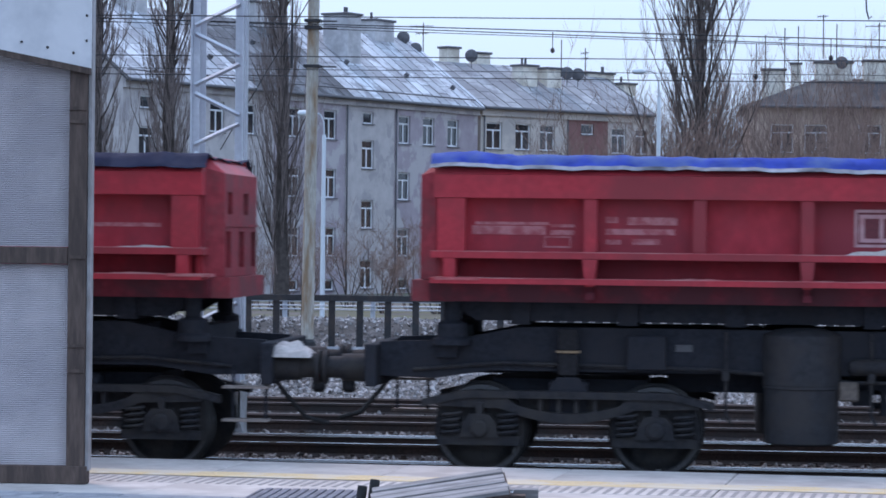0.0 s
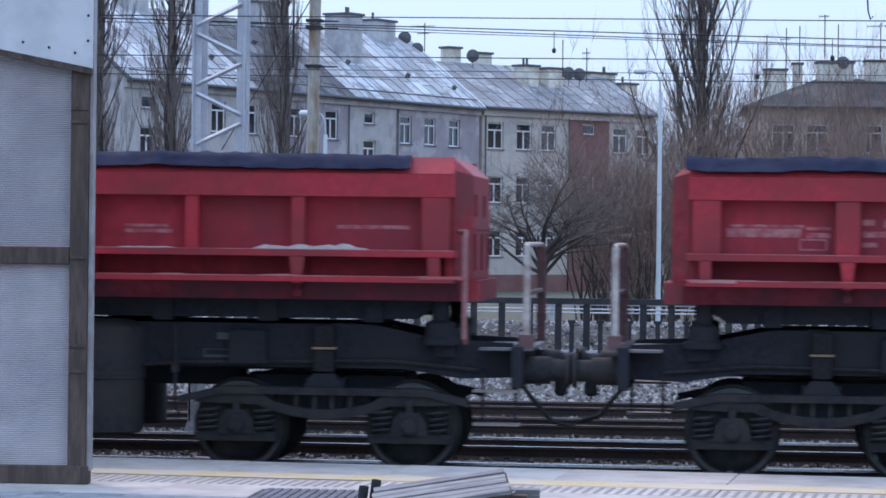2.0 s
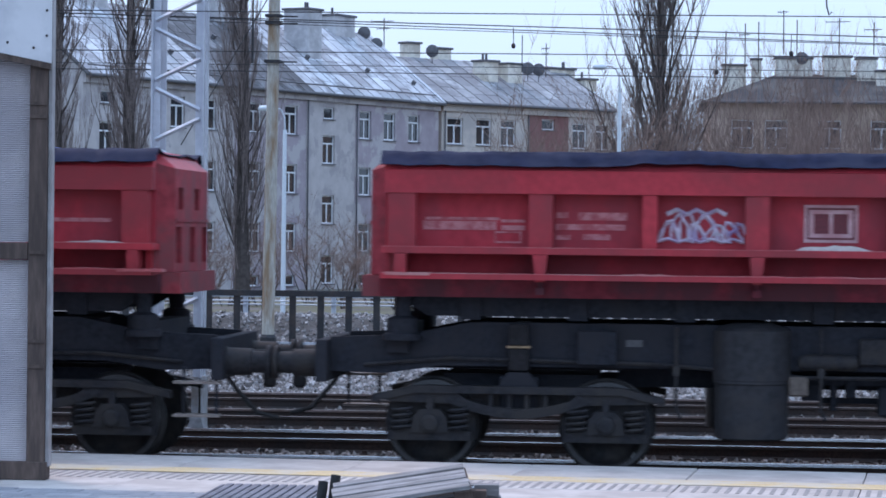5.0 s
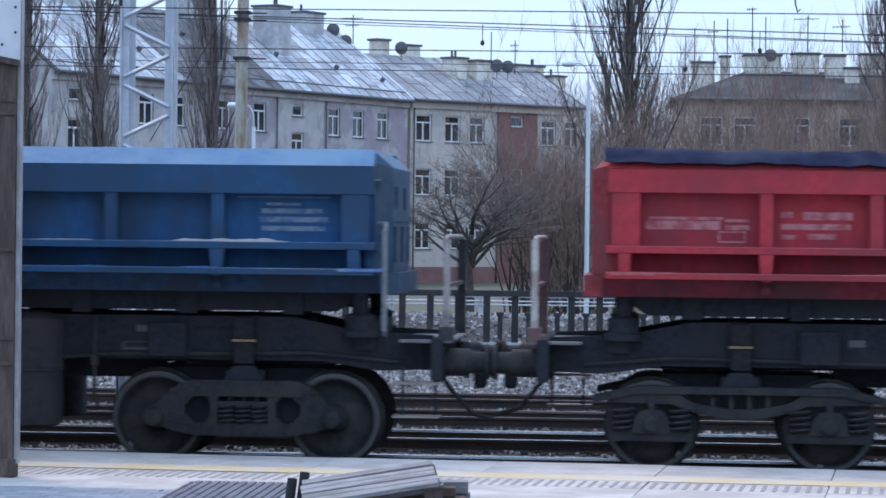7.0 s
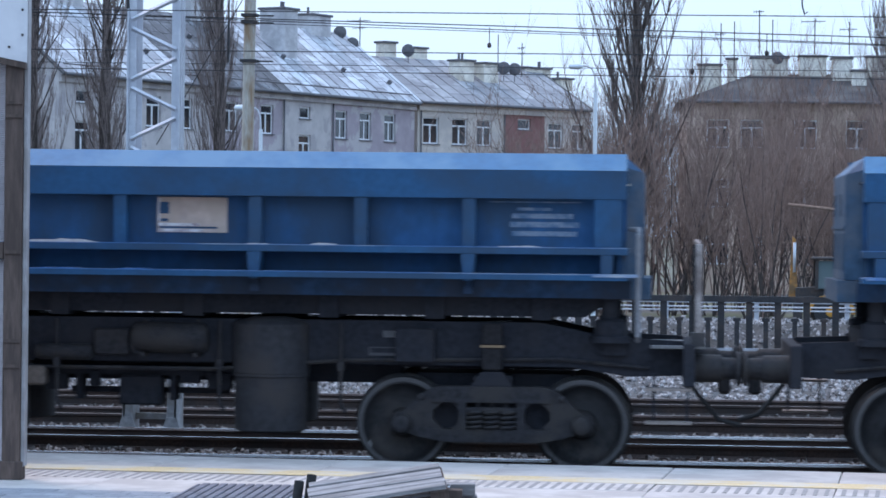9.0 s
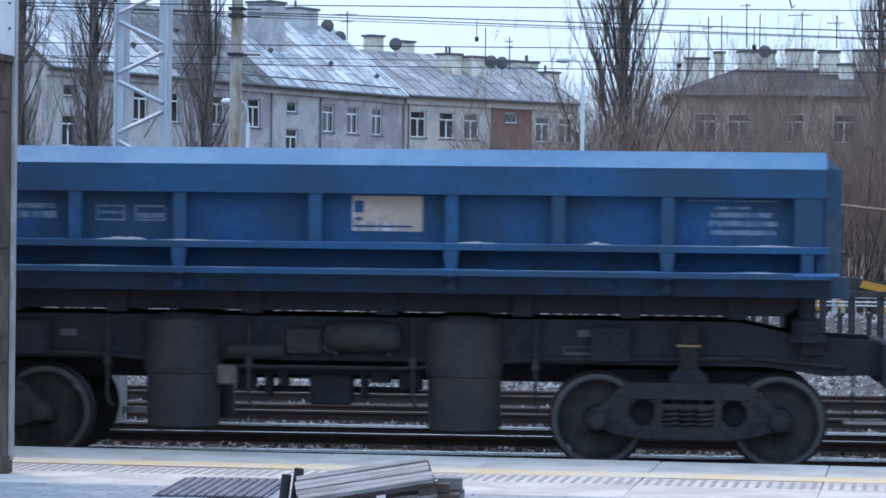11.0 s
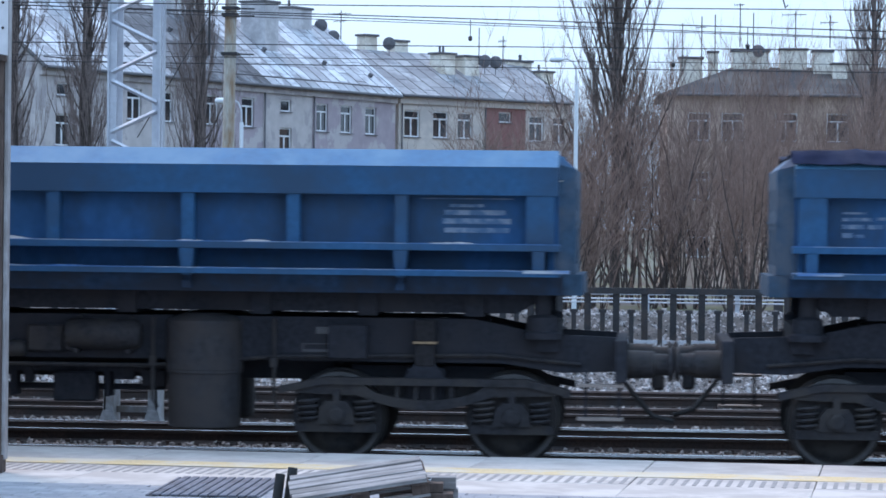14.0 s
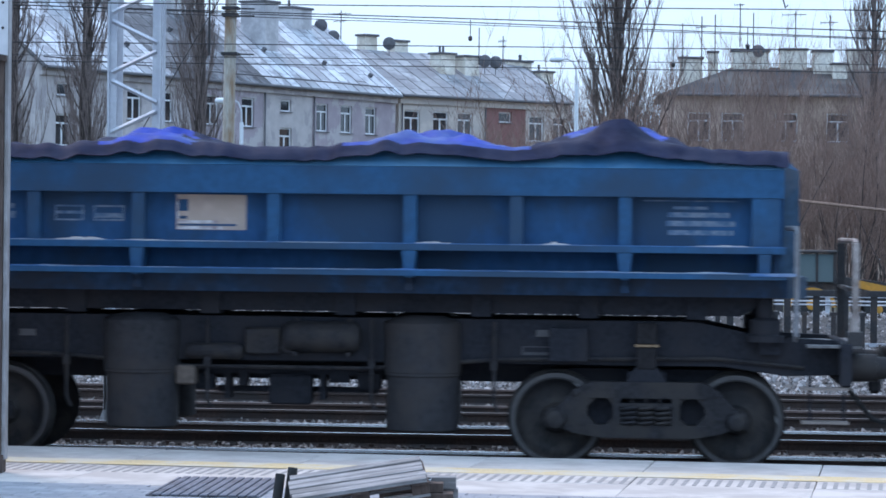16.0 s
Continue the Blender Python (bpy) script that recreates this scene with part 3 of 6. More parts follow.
def hip_house(label, x0, x1, y0, y1, eave, ridge, openings, chimneys):
    house = thing("apartment_house", label, "house", pose(x0, y0, 0, 0, 0, 1.5))
    w, d = x1 - x0, y1 - y0
    part("front_wall", welded(facade(w, -0.55, eave, openings), "front_wall", OCHRE), None, house)
    s = Shape()
    s.add([(0, 0, -0.55), (0, d, -0.55), (0, d, eave), (0, 0, eave), (w, 0, -0.55), (w, d, -0.55), (w, d, eave), (w, 0, eave)],
          [(0, 1, 2, 3), (4, 7, 6, 5), (1, 5, 6, 2)])
    part("rear_wall", s, OCHRE, house)
    o, h = 0.45, d / 2
    s = Shape()
    s.add([(-o, -o, eave), (w + o, -o, eave), (w + o, d + o, eave), (-o, d + o, eave), (3.6, h, ridge), (w - 3.6, h, ridge)],
          [(0, 1, 5, 4), (1, 2, 5), (2, 3, 4, 5), (3, 0, 4), (0, 3, 2, 1)])
    part("roof", s, TAR, house)
    part("gutter", Shape().tube([(-o, -o - 0.03, eave), (w + o, -o - 0.03, eave)], 0.08, 8), TRIM, house)
    for x, z, ww, hh in openings:
        if (ww, hh) not in WINDOWS:
            WINDOWS[ww, hh] = window_mesh(ww, hh)
        fr, pa, si = WINDOWS[ww, hh]
        win = part("window", fr, None, house, m=pose(x, 0, z))
        part("pane", pa, None, win)
        part("sill", si, None, win)
    for x, q, cw, cd, z0, z1 in chimneys:
        ch = part("chimney", Shape().box(x - cw / 2, x + cw / 2, q - cd / 2, q + cd / 2, z0, z1 - 0.12), CHIMNEY, house)
        part("chimney_cap", Shape().box(x - cw / 2 - 0.08, x + cw / 2 + 0.08, q - cd / 2 - 0.08, q + cd / 2 + 0.08, z1 - 0.12, z1, 0, None, 0.02), TRIM, ch)


hip_house("brown-ochre apartment house with a dark hipped roof", 0.9, 26.0, 150.0, 162.0, 9.2, 10.95,
          [(x, z, 1.15, 1.45) for x in (1.6, 3.3, 6.0, 8.6, 11.2, 13.8, 17, 20) for z in (7.6, 4.6, 1.7)],
          [(1.5, 8.5, 1.2, 0.9, 9.0, 11.6), (2.6, 7.0, 0.5, 0.5, 9.0, 11.85), (4.5, 6.0, 1.9, 0.9, 10.0, 11.85), (6.75, 6.0, 1.4, 0.9, 10.0, 11.95),
           (8.2, 5.0, 1.0, 0.9, 10.0, 11.8), (9.0, 3.8, 0.75, 0.7, 9.8, 11.1), (10.2, 6.0, 1.2, 0.9, 10.0, 11.95), (14, 6, 1.5, 0.9, 10, 12.2)])


def aerial(x, y, z0, z1, arms):
    s = Shape()
    s.tube([(x, y, z0), (x, y, z1)], 0.03, 5)
    for z, w in arms:
        s.tube([(x - w, y, z), (x + w * 0.8, y, z + 0.03)], 0.02, 4)
        for k in range(4):
            px = x - w + k * w * 0.45
            s.tube([(px, y, z - 0.09), (px, y, z + 0.09)], 0.012, 3)
    tagged(part("roof_aerial", s, IRON, None), "thin dark metal television aerial on a roof", "aerial", "roof aerials")


for x, y, z0, z1, arms in ((-17.1, 163, 12.5, 14.3, [(14.1, 0.7), (13.7, 0.4)]), (-9.6, 166, 11.5, 13.6, []), (-8.3, 167, 11.3, 13.2, [(12.9, 0.25), (12.6, 0.2)]),
                           (2.7, 156, 11, 13.6, [(13.0, 0.3)]), (3.4, 156, 11, 13.7, []), (4.7, 156, 12, 14.3, [(14.2, 0.3)]), (5.4, 156, 12, 13.8, []),
                           (7.6, 156, 12, 13.9, [(13.7, 0.7)]), (9.4, 156, 12, 13.7, [(13.3, 0.5)]), (1.7, 157, 11, 13.3, []), (-22.7, 161, 14, 15.8, [])):
    aerial(x, y, z0, z1, arms)


def dish(x, y, z):
    s = Shape()
    s.lathe([(-0.10, 0.02), (-0.08, 0.18), (0.0, 0.36), (0.01, 0.36), (-0.06, 0.18)], "y", 18, (x, y, z))
    s.tube([(x, y, z), (x, y + 0.1, z - 0.7)], 0.025, 5)
    tagged(part("satellite_dish", s, TRIM, None, smooth=True), "dark round satellite dish on a roof", "satellite dish", "satellite dishes")


for x, y, z in ((-17.95, 160.6, 13.3), (-17.3, 160.9, 12.7), (-14.5, 164, 12.55), (-9.3, 166.5, 11.75), (-8.7, 166.8, 11.7), (5.65, 155.7, 11.75)):
    dish(x, y, z)

# ---- far side of the tracks ----
def bank_height(x, y):
    up = min(1, max(0, (y - 62.2) / 1.3)) * min(1, max(0, (69 - y) / 2.0))
    return -0.45 + 0.45 * min(1, max(0, (y - 52) / 8)) * min(1, max(0, (80 - y) / 8)) + 0.56 * up + 0.05 * noise.noise((x * 2, y * 2, 0)) + 0.03 * noise.noise((x * 6, y * 6, 0))


structure("gravel_bank", grid_shape(-22, 18, 47.5, 80.0, 200, 130, bank_height), surface("grey_gravel", (0.075, 0.072, 0.073), 0.95, 0, 0.9, 16, (0.055, 0.052, 0.05), 0.9, 0.5, 0.8),
          "grey gravel bank behind the tracks", "gravel")
structure("gravel_stones", pebbles(24000, -13, 7, 47.6, 66.5, bank_height, 0.025, 0.075), STONE,
          "loose pale and dark stones on the gravel bank", "gravel", kind="stuff")
fence = thing("railing_fence", "low dark steel railing fence with flat posts", "fence", pose(0, 62.0, 0))
post_me = Shape().box(-0.07, 0.07, -0.03, 0.03, -0.05, 1.10, 0, None, 0.006).box(-0.09, 0.09, -0.06, 0.06, -0.06, 0.0).mesh("fence_post", IRON)
short_me = Shape().box(-0.05, 0.05, -0.03, 0.03, -0.05, 0.72, 0, None, 0.006).box(-0.08, 0.08, -0.05, 0.05, 0.68, 0.75).mesh("fence_stub", IRON)
for i in range(-34, 26):
    part("fence_post", post_me, None, fence, m=pose(i * 0.595 - 0.05, 0, 0, 0, rng.uniform(-0.5, 0.5), 0))
for i in range(-6, 26):
    part("fence_stub", short_me, None, fence, m=pose(i * 0.595 + 0.27, -0.6, 0))
part("top_beam", Shape().box(-20.5, 15.5, -0.07, 0.07, 1.06, 1.19), IRON, fence)
part("foot_beam", Shape().box(-20.5, 15.5, -0.05, 0.05, 0.02, 0.10), GALV, fence)
guard = thing("guard_rail", "galvanised steel double guard rail on the bank", "guard rail", pose(0, 66.0, 0))
for z in (0.77, 0.85, 0.95, 1.03):
    s = Shape()
    s.add([(x, y, z + dz) for x in (-24, 20) for y, dz in ((0, 0.0), (-0.04, 0.008), (-0.04, 0.026), (0, 0.034))], [(0, 4, 5, 1), (1, 5, 6, 2), (2, 6, 7, 3)])
    part("rail_bar", s, GALV, guard)
for i in range(-11, 10):
    part("guard_post", Shape().box(i * 2.0 - 0.05, i * 2.0 + 0.05, 0.01, 0.10, 0.2, 1.05), GALV, guard)

# lattice catenary mast between the second and third tracks
mast = thing("lattice_mast", "pale grey lattice steel catenary mast on a concrete foot", "catenary mast", pose(-6.53, 37.4, 0))
W2, D2 = 0.285, 0.20
for k, (x, y) in enumerate(((-W2, -D2), (W2, -D2), (-W2 + 0.01, D2), (W2 - 0.02, D2))):
    s = Shape()
    s.box(x - 0.055, x + 0.055, y - 0.012, y + 0.012, 0.0, 11)
    s.box(x - 0.055 if x < 0 else x + 0.033, x - 0.033 if x < 0 else x + 0.055, y - 0.06, y + 0.06, 0.0, 11)
    part("leg", s, GALV, mast)
z, flip = 0.55, 1
while z < 10.6:
    s = Shape()
    s.tube([(-flip * W2, -D2 - 0.02, z), (flip * W2, -D2 - 0.02, z + 0.27)], 0.03, 4)
    part("brace", s, GALV, mast)
    z += 0.38
    flip = -flip
s = Shape()
s.box(-0.40, 0.40, -0.30, 0.30, -0.36, -0.14, 0, None, 0.02)
part("foot_plate", s, SHADED_STEEL, mast)
for x in (-W2, W2):
    s = Shape()
    s.box(x - 0.065, x + 0.065, -0.26, 0.26, -0.13, 0.58, 0, None, 0.01)
    s.prism([(x - 0.13, -0.135), (x + 0.13, -0.135), (x + 0.065, 0.06), (x - 0.065, 0.06)], -0.29, -0.262)
    part("foot_bracket", s, SHADED_STEEL, mast)
part("foot_tie", Shape().box(-W2 + 0.067, W2 - 0.067, -0.03, 0.03, 0.02, 0.10), SHADED_STEEL, mast)
part("foot_rail", Shape().box(-0.46, 0.46, -0.36, -0.30, -0.20, -0.15, 0, None, 0.005), GALV, mast)
plate = part("sign_bracket", Shape().box(-0.30, 0.30, -0.255, -0.24, 3.10, 3.33), GALV, mast)
number_plate = part("sign_plate", Shape().box(-0.11, 0.11, -0.265, -0.256, 3.23, 3.37).box(-0.11, 0.11, -0.265, -0.256, 3.08, 3.222), SIGN_YELLOW, plate, "yellow plate with black numbers")


def lettering(text, size, m, parent, mat):
    cu = bpy.data.curves.new("lettering", "FONT")
    cu.body, cu.size, cu.align_x, cu.align_y, cu.extrude = text, size, "CENTER", "CENTER", 0.001
    tmp = bpy.data.objects.new("lettering", cu)
    scene.collection.objects.link(tmp)
    bpy.context.view_layer.update()
    me = bpy.data.meshes.new_from_object(tmp.evaluated_get(bpy.context.evaluated_depsgraph_get()))
    bpy.data.objects.remove(tmp)
    me.materials.clear()
    me.materials.append(mat)
    return part("lettering", me, None, parent, m=m)


lettering("174", 0.15, pose(0, -0.268, 3.30, 90), plate, WIRE)
lettering("165", 0.15, pose(0, -0.268, 3.15, 90), plate, WIRE)

# concrete pole by the fence
pole = thing("concrete_pole", "weathered rust-stained concrete catenary pole", "pole", pose(-8.79, 61.2, 0, 0, 0.5, 0))
part("shaft", Shape().tube([(0, 0, -0.4), (0, 0, 11)], [0.135, 0.115], 10), CONCRETE, pole, smooth=True)
part("base_collar", Shape().lathe([(-0.3, 0.17), (0.22, 0.17), (0.28, 0.14)], "z", 12), IRON, pole)
for z in (5.95, 6.75, 6.9):
    part("clamp", Shape().box(-0.17, 0.17, -0.17, 0.17, z, z + 0.06).box(0.15, 0.5, -0.02, 0.02, z + 0.01, z + 0.04), IRON, pole)
part("stay_arm", Shape().tube([(0, -0.12, 7.5), (-1.9, -0.1, 4.2)], 0.012, 5), IRON, pole)


def street_lamp(x, y, top, lift, lean):
    lamp = thing("street_lamp", "slim white street lamp with a curved arm", "street lamp", pose(x, y, -0.5), "street lamps")
    z = top + 0.5
    part("post", Shape().tube([(0, 0, 0), (0, 0, z)], [0.085, 0.065], 10), WHITE_POST, lamp, smooth=True)
    arm = part("arm", Shape().tube([(0, 0, z), (-0.02, 0, z + lift * 0.6), (-lean * 0.25, 0, z + lift * 0.9), (-lean * 0.6, 0, z + lift), (-lean, 0, z + lift)], 0.03, 8), GALV, lamp, smooth=True)
    part("lamp_head", Shape().lathe([(-0.24, 0.03), (-0.18, 0.09), (0.1, 0.10), (0.22, 0.03)], "x", 12, (-lean - 0.15, 0, z + lift - 0.02)), WHITE_POST, arm, smooth=True)


street_lamp(-13.3, 96, 5.75, 0.72, 0.5)
street_lamp(-2.37, 96, 7.05, 0.85, 0.5)


# ---- bare trees ----
def branchy(s, start, way, length, radius, depth, spread, lift, rnd, sides=5, kids=(4, 7), segs=4, twist=0.12, shrink=0.55):
    pts, rad = [Vector(start)], [radius]
    d = Vector(way).normalized()
    for i in range(segs):
        d = (d + Vector((rnd.uniform(-1, 1), rnd.uniform(-1, 1), rnd.uniform(-0.6, 0.6))) * twist + Vector((0, 0, lift)) * 0.2).normalized()
        pts.append(pts[-1] + d * length / segs)
        rad.append(radius * (1 - 0.8 * (i + 1) / segs))
    s.tube(pts, rad, max(3, sides), 0 if radius > 0.03 else 1, False)
    if depth <= 0:
        return
    for _ in range(rnd.randint(*kids)):
        f = rnd.uniform(0.25, 0.98)
        i = min(segs - 1, int(f * segs))
        p = pts[i].lerp(pts[i + 1], f * segs - i)
        a = rnd.uniform(0, 2 * math.pi)
        out = Vector((math.cos(a), math.sin(a), 0))
        w = (d * (1 - spread) + out * spread + Vector((0, 0, lift * 0.5))).normalized()
        branchy(s, p, w, length * rnd.uniform(shrink - 0.15, shrink + 0.15), max(0.007, rad[i] * 0.55), depth - 1, spread, lift, rnd, sides - 1, kids, max(3, segs - 1), twist, shrink)


def poplar(x, y, height, width, seed, trunks=1, start=1.5):
    rnd = random.Random(seed)
    tree = thing("poplar_tree", "tall bare Lombardy poplar with upright branches", "tree", pose(x, y, -0.5), "bare poplars")
    trunk, crown = Shape(), Shape()
    for k in range(trunks):
        ox = (k - (trunks - 1) / 2) * width * 0.19
        pts = [Vector((ox + 0.15 * noise.noise((i * 0.7, seed + k, 0)), 0.3 * k, height * i / 10)) for i in range(11)]
        r0 = 0.30 if k == 0 else 0.22
        trunk.tube(pts, [r0 * (1 - 0.85 * i / 10) for i in range(11)], 8, 0, False)
        n = int(150 / trunks ** 0.5)
        for j in range(n):
            f = (j + rnd.random()) / n
            z = start + (height - start - 1) * f
            i = min(9, int(z / height * 10))
            p = pts[i].lerp(pts[i + 1], z / height * 10 - i)
            a = rnd.uniform(0, 2 * math.pi)
            reach = width * (0.35 + 0.2 * math.sin(math.pi * min(1, f * 1.2)))
            length = rnd.uniform(1.6, 3.4) * (1.1 - 0.5 * f)
            branchy(crown, p, Vector((math.cos(a) * 0.62 * reach, math.sin(a) * 0.5, 1)), length, rnd.uniform(0.02, 0.045), 2, 0.22, 1.0, rnd, 4, (5, 7), 4, 0.13, 0.48)
    part("trunk", trunk, BARK, tree, smooth=True)
    part("crown", crown, [BARK, POPLAR_TWIG], tree)
    return tree


poplar(-20.2, 105, 18, 2.3, 3, 1, 0.8)
poplar(-16.2, 106, 18, 2.2, 4, 1, 0.8)
poplar(-22.6, 104, 17, 2.2, 5, 1, 0.8)


def vase_poplar(x, y, height, seed):
    """A poplar whose limbs leave the stem low, bow outwards and rise almost upright."""
    rnd = random.Random(seed)
    tree = thing("poplar_tree", "tall bare poplar with a dense vase of upright limbs", "tree", pose(x, y, -0.5), "bare poplars")
    trunk, crown = Shape(), Shape()
    pts = [Vector((0.10 * noise.noise((i * 0.6, seed, 0)), 0, height * i / 12)) for i in range(13)]
    trunk.tube(pts, [0.21 * (1 - 0.6 * i / 12) for i in range(13)], 9, 0, False)
    for j in range(60):
        f = (j + rnd.random()) / 60
        z = 1.6 + 12.5 * f
        i = min(11, int(z / height * 12))
        p = pts[i].lerp(pts[i + 1], z / height * 12 - i)
        a = rnd.uniform(0, 2 * math.pi)
        lean = rnd.uniform(0.18, 0.85) * (1.0 - 0.2 * f)
        branchy(crown, p, Vector((math.cos(a) * lean, math.sin(a) * lean, 1)), rnd.uniform(4.0, 7.0) * (1 - 0.25 * f), rnd.uniform(0.045, 0.10) * (1 - 0.4 * f), 2, 0.36, 0.5, rnd, 5, (8, 11), 6, 0.11, 0.34)
    part("trunk", trunk, BARK, tree, smooth=True)
    part("crown", crown, [BARK, TWIG], tree)


vase_poplar(-1.23, 112, 21, 6)
poplar(9.6, 128, 16, 3.0, 8, 1, 0.8)


def crooked(x, y, seed, height, spread, limbs=9):
    rnd = random.Random(seed)
    tree = thing("bare_tree", "crooked bare tree with dense twigs", "tree", pose(x, y, -0.5), "bare trees")
    s = Shape()
    branchy(s, (0, 0, 0), (0.05, 0, 1), height * 0.5, 0.16 * max(1, height / 6), 0, spread, 0.2, rnd, 7)
    part("trunk", s, BARK, tree, smooth=True)
    c = Shape()
    for k in range(limbs):
        a = rnd.uniform(0, 6.28)
        branchy(c, (0.05, 0, height * rnd.uniform(0.28, 0.48)), (math.cos(a) * spread, math.sin(a) * spread, 0.8), height * 0.42, 0.07, 3, 0.62, 0.12, rnd, 5, (4, 6), 4, 0.3, 0.56)
    part("crown", c, [BARK, TWIG], tree)


crooked(-6.1, 95, 12, 6.1, 1.15, 17)


def shrub_mesh(seed, height, stems):
    """A vase of arching stems that fork upwards."""
    rnd = random.Random(seed)
    s = Shape()
    for k in range(stems):
        a = rnd.uniform(0, 6.28)
        lean = rnd.uniform(0.08, 0.55)
        branchy(s, (math.cos(a) * 0.35 * rnd.random(), math.sin(a) * 0.35, 0), (math.cos(a) * lean, math.sin(a) * lean, 1), height * rnd.uniform(0.6, 1.0), rnd.uniform(0.022, 0.055), 3, 0.42, 0.35, rnd, 5, (4, 6), 5, 0.18, 0.48)
    pieces = []
    for nm, k, m in (("stem_clump", 0, BARK), ("twig_crown", 1, SHRUB)):
        faces = [f for f, i in zip(s.f, s.m) if i == k]
        used = {v: i for i, v in enumerate(sorted({v for f in faces for v in f}))}
        half = Shape()
        half.add([s.v[v] for v in used], [tuple(used[v] for v in f) for f in faces])
        pieces.append((nm, half.mesh(nm, m)))
    return pieces


SHRUBS = [shrub_mesh(50 + k, h, n) for k, (h, n) in enumerate(((5.5, 8), (4.6, 9), (6.6, 8), (3.8, 10), (6.0, 6)))]
rnd = random.Random(21)
COUNT = 44
for k in range(COUNT):
    x = -4.6 + 20.0 * (k + rnd.random()) / COUNT
    y = rnd.uniform(99, 128) if x > 1.5 else rnd.uniform(106, 128)
    t_ = thing("bare_shrub", "leafless brown shrub with upright stems", "shrub", pose(x, y, -0.5), "bare shrubs")
    tall = rnd.uniform(0.85, 1.5) if x > -1.5 else rnd.uniform(0.7, 1.0)
    turned = Matrix.Diagonal((rnd.uniform(0.8, 1.2), rnd.uniform(0.8, 1.2), tall, 1)) @ pose(0, 0, 0, 0, 0, rnd.uniform(0, 360))
    for nm, me in SHRUBS[k % 5]:
        part(nm, me, None, t_, m=turned)
for k in range(10):
    x = -24 + 14 * (k + rnd.random()) / 10
    t_ = thing("bare_shrub", "leafless brown shrub with upright stems", "shrub", pose(x, rnd.uniform(112, 122), -0.5), "bare shrubs")
    turned = Matrix.Diagonal((0.8, 0.8, 0.5, 1)) @ pose(0, 0, 0, 0, 0, rnd.uniform(0, 360))
    for nm, me in SHRUBS[k % 4]:
        part(nm, me, None, t_, m=turned)
for k in range(25):
    if k < 10:
        x, y, tall = -5.0 + 2.9 * (k + rnd.random()) / 10, rnd.uniform(99, 107), rnd.uniform(0.75, 1.15)
    else:
        x, y, tall = 0.2 + 14.5 * (k - 10 + rnd.random()) / 15, rnd.uniform(118, 142), rnd.uniform(1.1, 1.6)
    t_ = thing("bare_shrub", "leafless brown shrub with upright stems", "shrub", pose(x, y, -0.5), "bare shrubs")
    turned = Matrix.Diagonal((rnd.uniform(0.8, 1.2), rnd.uniform(0.8, 1.2), tall, 1)) @ pose(0, 0, 0, 0, 0, rnd.uniform(0, 360))
    for nm, me in SHRUBS[k % 5]:
        part(nm, me, None, t_, m=turned)
# treetops beyond the roofs
for x, y, h, seed in ((-8.6, 196, 14.5, 31), (-6.2, 199, 14.0, 32), (-4.0, 195, 14.8, 33), (-11.0, 198, 13.6, 34), (3.2, 190, 13.0, 35)):
    crooked(x, y, seed, h, 0.8)

# ---- overhead wires ----
line = thing("overhead_line", "thin black overhead wires held by arms of the lattice mast", "overhead line", pose(-6.53, 37.4, 5.6))
HOLD = pose(6.53, -37.4, -5.6)


def span(y, z0, z1, sag=0.03, r=0.009, half=40):
    pts = [(-half + half * i / 8, y, z0 + (z1 - z0) * i / 16 - sag * 4 * (i / 16) * (1 - i / 16)) for i in range(17)]
    part("wire", Shape().tube(pts, r, 5), WIRE, line, m=HOLD)
    return z0 + (z1 - z0) * (half - 6.53) / (2 * half)


ends = [(35.35, span(35.35, 5.22, 4.96, 0.02, 0.007)), (39.45, span(39.45, 6.14, 4.24, 0.03, 0.008)), (39.45, span(39.45, 6.41, 3.83, 0.03, 0.007)),
        (43.55, span(43.55, 5.21, 5.01, 0.02, 0.008)), (43.55, span(43.55, 5.07, 4.74, 0.02, 0.005))]
span(61.2, 5.97, 5.51, 0.02, 0.010)
span(61.2, 7.70, 5.36, 0.02, 0.008)
for y, z in ends:
    part("cantilever", Shape().tube([(-6.53, 37.4, 6.6), (-6.53, y, 6.3), (-6.53, y, z)], 0.02, 6), IRON, line, m=HOLD)
for x, z0, z1 in ((1.29, 4.87, 5.13), (0.31, 4.62, 5.06), (4.6, 4.45, 4.98), (-2.4, 4.95, 5.2)):
    part("dropper", Shape().tube([(x, 39.45, z0), (x, 39.45, z1)], 0.006, 5), WIRE, line, m=HOLD)
    part("insulator", Shape().lathe([(z0 - 0.03, 0.015), (z0 - 0.01, 0.028), (z0 + 0.02, 0.028), (z0 + 0.04, 0.012)], "z", 8, (x, 39.45, 0)), IRON, line, m=HOLD)
part("hook", Shape().tube([(1.56, 35.35, 5.35), (1.57, 35.35, 5.18), (1.60, 35.35, 5.08), (1.63, 35.35, 5.12)], 0.010, 5), IRON, line, m=HOLD)

# ---- platform things ----
shelter = thing("site_shelter", "timber-framed shelter clad in ribbed polycarbonate sheets", "shelter", pose(-5.84, 26.62, 0.15, 0, 0, 2.0))
s = Shape()
for x, nm in ((-0.19, "post"), (-2.6, "post"), (-5.2, "post")):
    part("post", Shape().box(x, x + 0.165, -0.06, 0.10, 0, 4.4, 0, None, 0.006), TIMBER, shelter)
part("edge_strip", Shape().box(-0.022, 0.012, -0.03, 0.12, 0.12, 4.9, 0, None, 0.004), surface("dull_edge_metal", (0.32, 0.305, 0.31), 0.6, 0, 0.15, 12, (0.24, 0.22, 0.215), 0.5, 0.4, 0.05), shelter, "pale metal edge strip")
